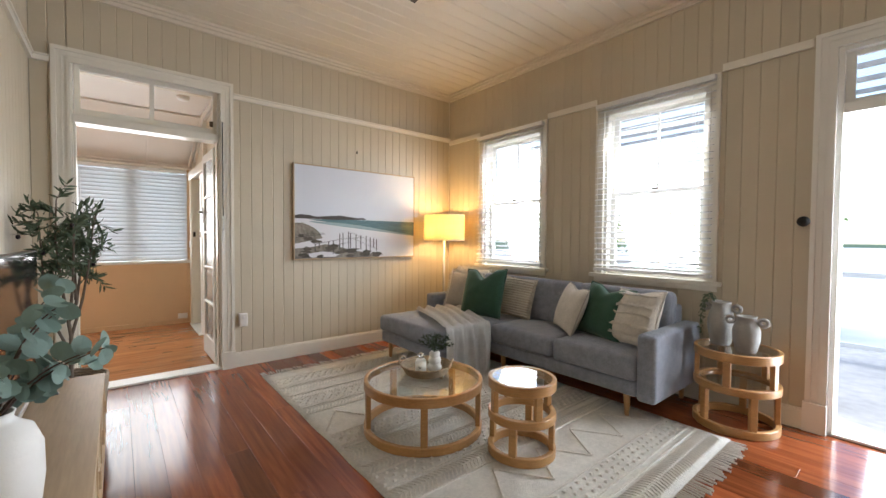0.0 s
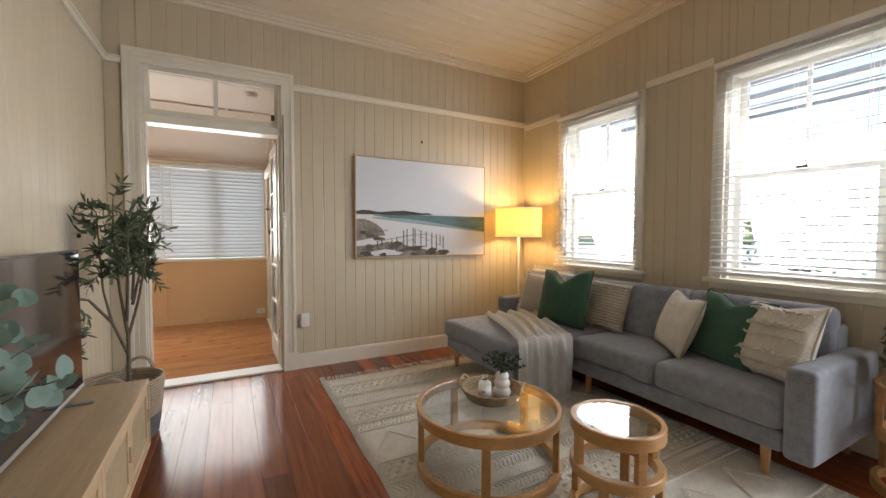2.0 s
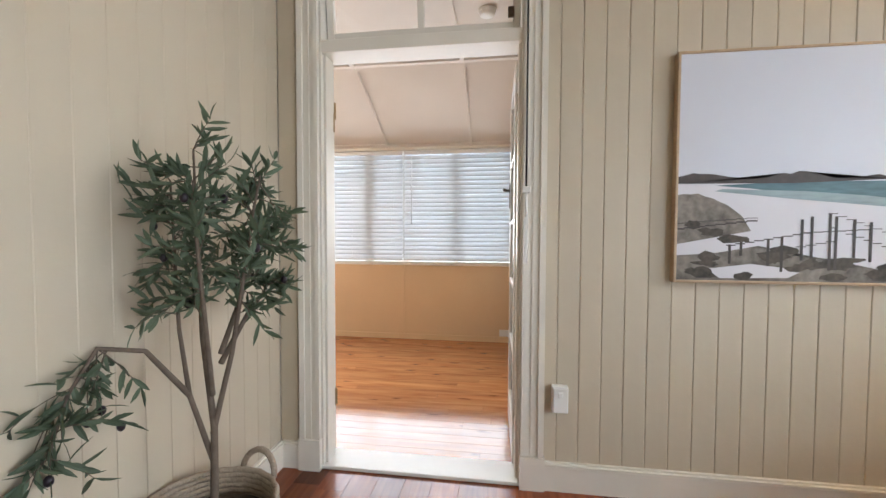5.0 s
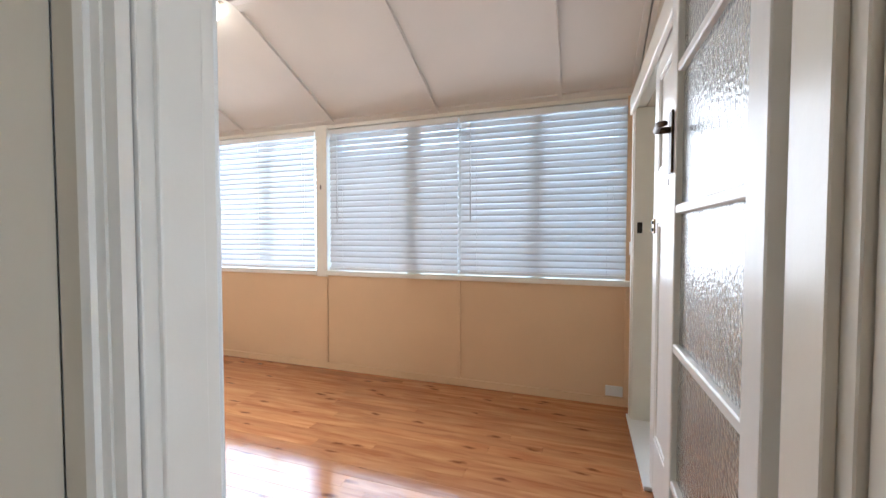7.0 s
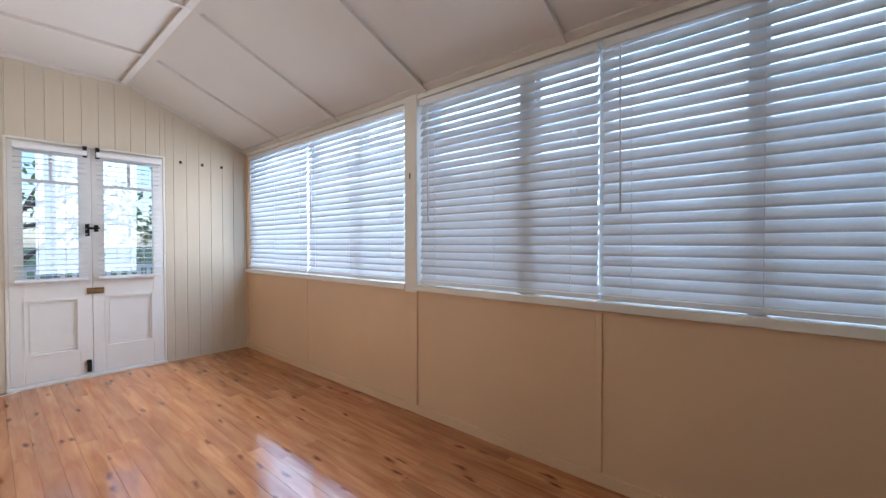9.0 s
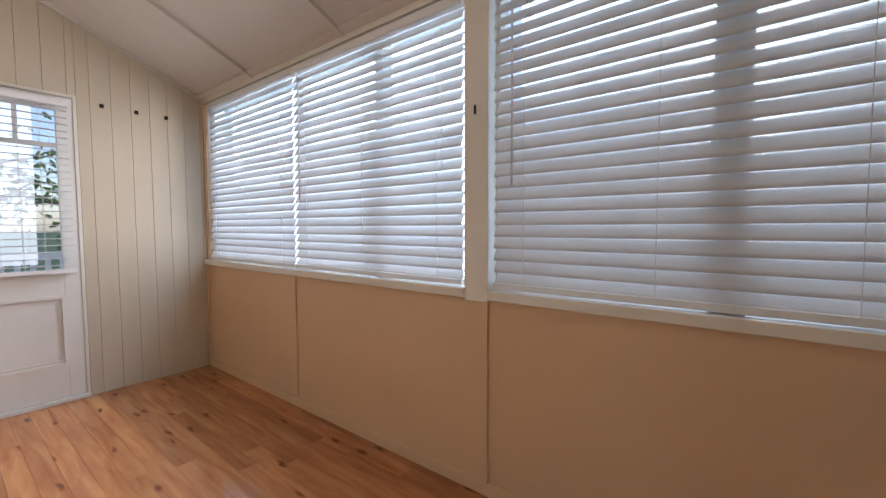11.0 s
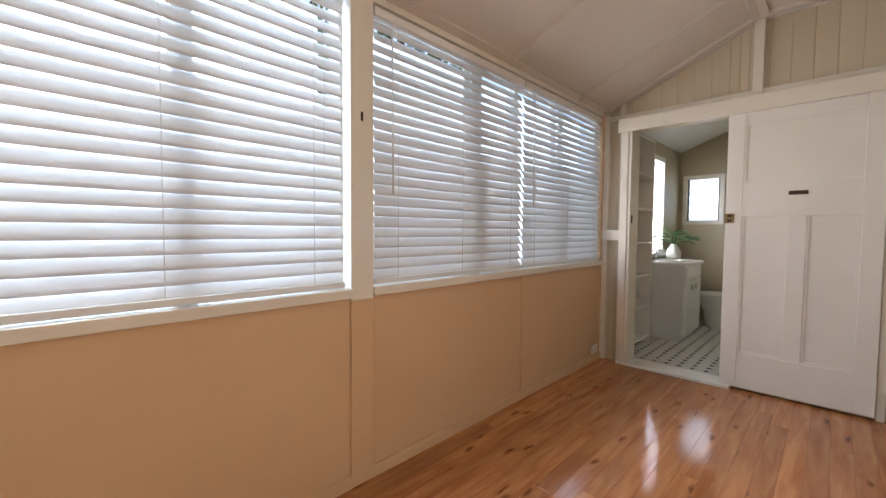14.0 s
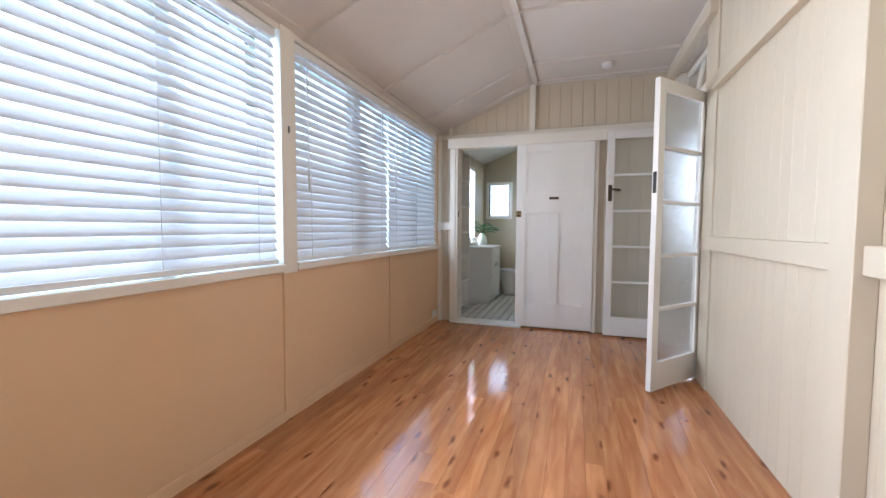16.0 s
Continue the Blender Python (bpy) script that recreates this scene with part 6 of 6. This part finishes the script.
M_CHROME = mat("chrome", (0.75, 0.75, 0.76), 0.12, 1.0, var=0.02)
b = tube(bmesh.new(), [(0.31, 0.40, 0.83), (0.31, 0.40, 0.92), (0.31, 0.37, 0.95), (0.31, 0.29, 0.94)], 0.012, n=10)
tube(b, [(0.31, 0.40, 0.93), (0.31, 0.41, 0.98)], 0.008, n=8)
part("tap", b, M_CHROME, vn, smooth=True)
pv = thing("plant_vase", "white vase with broad green leaves on the vanity", "vase", m=pose(2.72, 2.43, 0.847) @ Matrix.Diagonal((1.45, 1.45, 1.45, 1)))
part("vase", lathe([(0.035, 0), (0.05, 0.01), (0.055, 0.05), (0.04, 0.09), (0.022, 0.11), (0.026, 0.125)], 24), M_CERAM, pv, smooth=True)
M_BROAD = mat("broad_green_leaf", (0.05, 0.16, 0.05), 0.45, var=0.4, scale=9, thin=0.2)
rng = random.Random(3)
b = bmesh.new()
for k in range(22):
    d = Vector((rng.gauss(0, 0.55), rng.gauss(0, 0.55), rng.uniform(0.5, 1.0))).normalized()
    e = Vector((0, 0, 0.11)) + d * rng.uniform(0.06, 0.13)
    tube(b, [(0, 0, 0.1), e], 0.002, n=4)
    leaf(b, e, Vector((d.x, d.y, 0.1)), Vector((-d.x * 0.3, -d.y * 0.3, 1)), 0.10, 0.075, 0.3, 5)
part("leaves", b, M_BROAD, pv)
# toilet
tl = thing("toilet", "white ceramic toilet beside the vanity", "toilet", m=pose(3.2, 2.05, 0.012))
part("bowl", lathe([(0.1, 0), (0.11, 0.05), (0.12, 0.2), (0.18, 0.36), (0.185, 0.39)], 28, Matrix.Diagonal((1, 1.25, 1, 1))), M_CERAM, tl, smooth=True)
part("seat", lathe([(0.19, 0.392), (0.195, 0.40), (0.19, 0.42), (0.001, 0.43)], 28, Matrix.Diagonal((1, 1.25, 1, 1))), M_PLASTIC, tl, smooth=True)
part("cistern", soft_box(-0.19, 0.19, 0.33, 0.50, 0.4, 0.78, 0.03), M_CERAM, tl, smooth=True)
# bathroom windows
w = thing("window_5", "white timber bathroom window with slatted blind", "window", kind="structure")
part("window_frame", boxes((BW[0], BW[0] + 0.04, SN - 0.006, SN + 0.1, BW[2], BW[3]), (BW[1] - 0.04, BW[1], SN - 0.006, SN + 0.1, BW[2], BW[3]), (BW[0] + 0.04, BW[1] - 0.04, SN - 0.006, SN + 0.1, BW[3] - 0.04, BW[3]), (BW[0] - 0.03, BW[1] + 0.03, SN - 0.05, SN + 0.1, BW[2] - 0.02, BW[2] + 0.02), (BW[0] + 0.04, BW[1] - 0.04, SN + 0.05, SN + 0.09, 1.44, 1.48)), M_WHITE, w)
p = part("pane", boxes((BW[0] + 0.04, BW[1] - 0.04, SN + 0.07, SN + 0.074, BW[2], BW[3])), M_GLASS, w)
p.visible_shadow = False
blind(pose((BW[0] + BW[1]) / 2, SN + 0.012, 0), BW[1] - BW[0] - 0.09, BW[3] - 0.06, BW[2] + 0.03, 20, 0.03, 0.03, label="narrow white slatted bathroom blind", group="bathroom blinds", seed=2)
w = thing("window_6", "small white louvre window in the bathroom end wall", "window", kind="structure")
part("window_frame", boxes((BX1 - 0.012, BX1 + 0.09, FW[0] - 0.03, FW[0] + 0.02, FW[2] - 0.03, FW[3] + 0.03), (BX1 - 0.012, BX1 + 0.09, FW[1] - 0.02, FW[1] + 0.03, FW[2] - 0.03, FW[3] + 0.03), (BX1 - 0.012, BX1 + 0.09, FW[0] + 0.02, FW[1] - 0.02, FW[3] - 0.02, FW[3] + 0.03), (BX1 - 0.012, BX1 + 0.09, FW[0] + 0.02, FW[1] - 0.02, FW[2] - 0.03, FW[2] + 0.02)), M_WHITE, w)
for y in (FW[0] + 0.02, FW[1] - 0.035):
    part("louvre_track", boxes((BX1 + 0.01, BX1 + 0.08, y, y + 0.015, FW[2] + 0.02, FW[3] - 0.02)), M_IRON, w)
M_FROST = glass_mat("frosted_glass", 0.5, (0.95, 0.98, 0.97))
for k in range(5):
    b = boxes((-0.003, 0.003, FW[0] + 0.03, FW[1] - 0.03, -0.06, 0.06))
    bmesh.ops.transform(b, matrix=pose(BX1 + 0.045, 0, FW[2] + 0.07 + 0.11 * k, 0, -20, 0), verts=b.verts)
    p = part("louvre_blade", b, M_FROST, w)
    p.visible_shadow = False

cable = thing("white_cable", "loose white cable lying on the pine boards", "cable")
part("cord", tube(bmesh.new(), [(-4.195, 0.50, 0.3), (-4.190, 0.52, 0.05), (-4.175, 0.56, 0.004), (-4.125, 0.66, 0.004), (-4.155, 0.75, 0.004), (-4.195, 0.80, 0.004)], 0.004, n=7), M_PLASTIC, cable, smooth=True)
part("plug", boxes((-4.213, -4.180, 0.48, 0.52, 0.29, 0.33), bevel=0.004), M_PLASTIC, cable)


# ---- outside ----
M_GRASS = mat("lawn", (0.07, 0.12, 0.035), 0.9, var=0.5, scale=8, bump=0.5, bscale=30)
bm = bmesh.new()
n = 40
g = [[bm.verts.new((-400 + 800 * i / n, -400 + 800 * j / n, -1.4)) for j in range(n + 1)] for i in range(n + 1)]
for i in range(n):
    for j in range(n):
        bm.faces.new((g[i][j], g[i + 1][j], g[i + 1][j + 1], g[i][j + 1]))
# Made-up pale sheet on the lawn, so the east door and windows look out on white.
tagged(structure("driveway", boxes((NX + 3.6, NX + 200, -150, 60, -1.4, -1.36)), mat("pale_concrete", (0.6, 0.58, 0.55), 0.8, var=0.12, scale=2)), "added pale sheet over the lawn that whitens the east openings", "driveway")
tagged(structure("ground", bm, M_GRASS), "green lawn below the raised house", "ground")
M_DECK = mat("grey_deck_timber", (0.5, 0.48, 0.45), 0.8, var=0.3, scale=10, rand=0.1)
M_BLUE = mat("blue_grey_post_paint", (0.13, 0.22, 0.33), 0.5, var=0.15)
M_RAILW = mat("white_rail_paint", (0.74, 0.75, 0.75), 0.5, var=0.08)
M_LEAFT = mat("tree_leaf", (0.2, 0.3, 0.1), 0.6, var=0.4, scale=1.5, thin=0.5)
M_BARK = mat("tree_bark", (0.14, 0.11, 0.085), 0.9, var=0.4, scale=8, bump=0.6)


def verandah(name, label, x0, x1, y0, y1, rail_axis, posts, post_mat, rail_at, pickets):
    t = thing(name, label, "verandah")
    part("deck", boxes((x0, x1, y0, y1, -0.16, -0.06)), M_DECK, t)
    for x, y in posts:
        part("post", boxes((x - 0.05, x + 0.05, y - 0.05, y + 0.05, -0.06, 2.7), bevel=0.005, seg=1), post_mat, t)
    for z in (0.86, 0.1):
        if rail_axis == "y":
            part("rail", boxes((rail_at - 0.025, rail_at + 0.025, y0, y1, z, z + 0.05)), M_RAILW, t)
        else:
            part("rail", boxes((x0, x1, rail_at - 0.025, rail_at + 0.025, z, z + 0.05)), M_RAILW, t)
    if pickets:
        y = y0 + 0.05
        me = None
        while y < y1:
            if me is None:
                me = part("picket", boxes((-0.012, 0.012, -0.022, 0.022, 0.15, 0.86)), M_RAILW, t)
                me.matrix_basis = pose(rail_at, y, 0)
                me = me.data
            else:
                share("picket", me, t, pose(rail_at, y, 0))
            y += 0.11
    return t


ve = verandah("east_verandah", "timber verandah with blue-grey posts outside the windows", NX, NX + 3.4, YB, 0.0, "y", [(NX + 2.4, -0.2), (NX + 2.4, -2.95), (NX + 2.4, -5.3)], M_BLUE, NX + 2.4, False)
for k in range(6):
    part("roof_batten", boxes((NX + 0.3 + 0.42 * k, NX + 0.35 + 0.42 * k, YB, 0, 2.70, 2.74)), M_DECK, ve)
vw = verandah("west_deck", "timber deck with white picket rail beyond the french doors", SW - 2.2, SW - 0.12, -1.0, 4.0, "y", [(SW - 2.1, -0.9), (SW - 2.1, 1.15), (SW - 2.1, 3.4)], M_BLUE, SW - 2.1, True)


def tree(name, label, x, y, hgt, r, seed, leaves=1700, size=0.16):
    rng = random.Random(seed)
    t = thing(name, label, "tree", group="garden trees", m=pose(x, y, -1.4))
    bs, bl = bmesh.new(), bmesh.new()
    tube(bs, [(0, 0, 0), (0.05, 0.03, hgt * 0.3), (0.0, 0.06, hgt * 0.6)], 0.14, 0.07, n=9)
    ends = []
    for k in range(11):
        a, e = rng.uniform(0, 2 * math.pi), rng.uniform(0.15, 1.2)
        st = Vector((0, 0.04, hgt * rng.uniform(0.25, 0.6)))
        en = st + Vector((math.cos(a) * math.cos(e), math.sin(a) * math.cos(e), math.sin(e))) * r * rng.uniform(0.7, 1.15)
        tube(bs, [st, st.lerp(en, 0.5) + Vector((0, 0, 0.1)), en], 0.05, 0.015, n=6)
        ends += [en, st.lerp(en, 0.65)]
    for k in range(leaves):
        c = rng.choice(ends)
        p = c + rvec(rng) * abs(rng.gauss(0, 0.36)) * r * 0.62
        leaf(bl, p, rvec(rng) + Vector((0, 0, -0.3)), rvec(rng), rng.uniform(0.6, 1.2) * size, size * 0.5, 0.2, 2)
    part("trunk", bs, M_BARK, t, smooth=True)
    part("crown", bl, M_LEAFT, t)["kind"] = "stuff"
    return t


# The first two crowns are raised and thickened, unseen up there, to shade the east bay.
tree("garden_tree", "leafy green garden tree close to the sunroom windows", 0.5, 7.6, 14.6, 2.6, 1, 9000, 0.2)
tree("garden_tree", "leafy green garden tree close to the sunroom windows", 3.0, 7.8, 14.2, 2.6, 2, 8000, 0.2)
tree("garden_tree", "leafy green garden tree beyond the deck rail", -9.6, 0.6, 5.0, 2.2, 3, 700)
tree("garden_tree", "leafy green garden tree beyond the deck rail", -9.6, 3.8, 5.4, 2.2, 4, 700)
tree("garden_tree", "leafy green garden tree beyond the verandah", 13.5, 0.9, 4.0, 1.9, 5, 900)
tree("garden_tree", "leafy green garden tree beyond the verandah", 15.5, -0.4, 4.0, 2.0, 6, 900)


# ---- boards of walls and floors, piece by piece ----
boarding(wall_partition, pose(0, 0, 0), XW, XE, 0, HL, [OPEN], M_CREAM, 0.1)
boarding(wall_tv, pose(XW, 0, 0, 0, 0, 90), YB, 0, 0, HL, [], M_CREAM, 0.1, 0.0181)
boarding(wall_east, PLACE_E, 0, -YB, 0, HL, [(-b, -a, c, d) for a, b, c, d in (W1, W2, EDOOR)], M_CREAM, 0.1)


def gable(y):
    return ZF + 0.01 if y < YR else ZF + 0.01 - (y - YR) * (ZF - ZE) / (SN - YR)


boarding(wall_partition, pose(0, SS, 0, 0, 0, 180), -SE, -SW, 0, ZF, [(-OPEN[1], -OPEN[0], 0, 2.63)], M_PALE, 0.1, 0.0181)
boarding(wall_west_sun, pose(SW, 0, 0, 0, 0, 90), SS, SN, 0, gable, [FD], M_PALE, 0.115)
boarding(wall_end, pose(SE, 0, 0, 0, 0, -90), -SN, -SS, 0, lambda a: gable(-a), [(-BATH[1], -BATH[0], 0, BATH[3])], M_PALE, 0.115)


def floor_boards(parent, name, material, along, a0, a1, b0, b1, width, lengths, seed):
    """Boards with softened edges laid in rows with staggered butt joints."""
    rng = random.Random(seed)
    b = b0
    while b < b1 - 0.005:
        w = min(width, b1 - b)
        a = a0 - rng.uniform(0, lengths[0])
        while a < a1:
            e = a + rng.uniform(*lengths)
            p, q = max(a, a0), min(e, a1)
            if q - p > 0.02:
                c, g = 0.0008, 0.0002
                me = bpy.data.meshes.new(name)
                if along == "x":
                    lim = [(p + g, q - g, b + g, b + w - g)][0]
                else:
                    lim = [(b + g, b + w - g, p + g, q - g)][0]
                x0, x1, y0, y1 = lim
                v = [(x0, y0, -0.02), (x1, y0, -0.02), (x1, y1, -0.02), (x0, y1, -0.02), (x0, y0, -c), (x1, y0, -c), (x1, y1, -c), (x0, y1, -c),
                     (x0 + c, y0 + c, 0), (x1 - c, y0 + c, 0), (x1 - c, y1 - c, 0), (x0 + c, y1 - c, 0)]
                f = [(8, 9, 10, 11)] + [(i + 4, (i + 1) % 4 + 4, (i + 1) % 4 + 8, i + 8) for i in range(4)] + [(i, (i + 1) % 4, (i + 1) % 4 + 4, i + 4) for i in range(4)]
                me.from_pydata(v, [], f)
                me.materials.append(material)
                share(name, me, parent)
            a = e
        b += width


floor_boards(living_floor, "floor_board", M_FLOOR, "y", YB, -0.002, XW, XE + 0.17, 0.135, (1.6, 3.4), 4)
floor_boards(sun_floor, "floor_board", M_PINE, "x", SW, SE + 0.002, 0.0, SN, 0.088, (0.9, 2.2), 9)
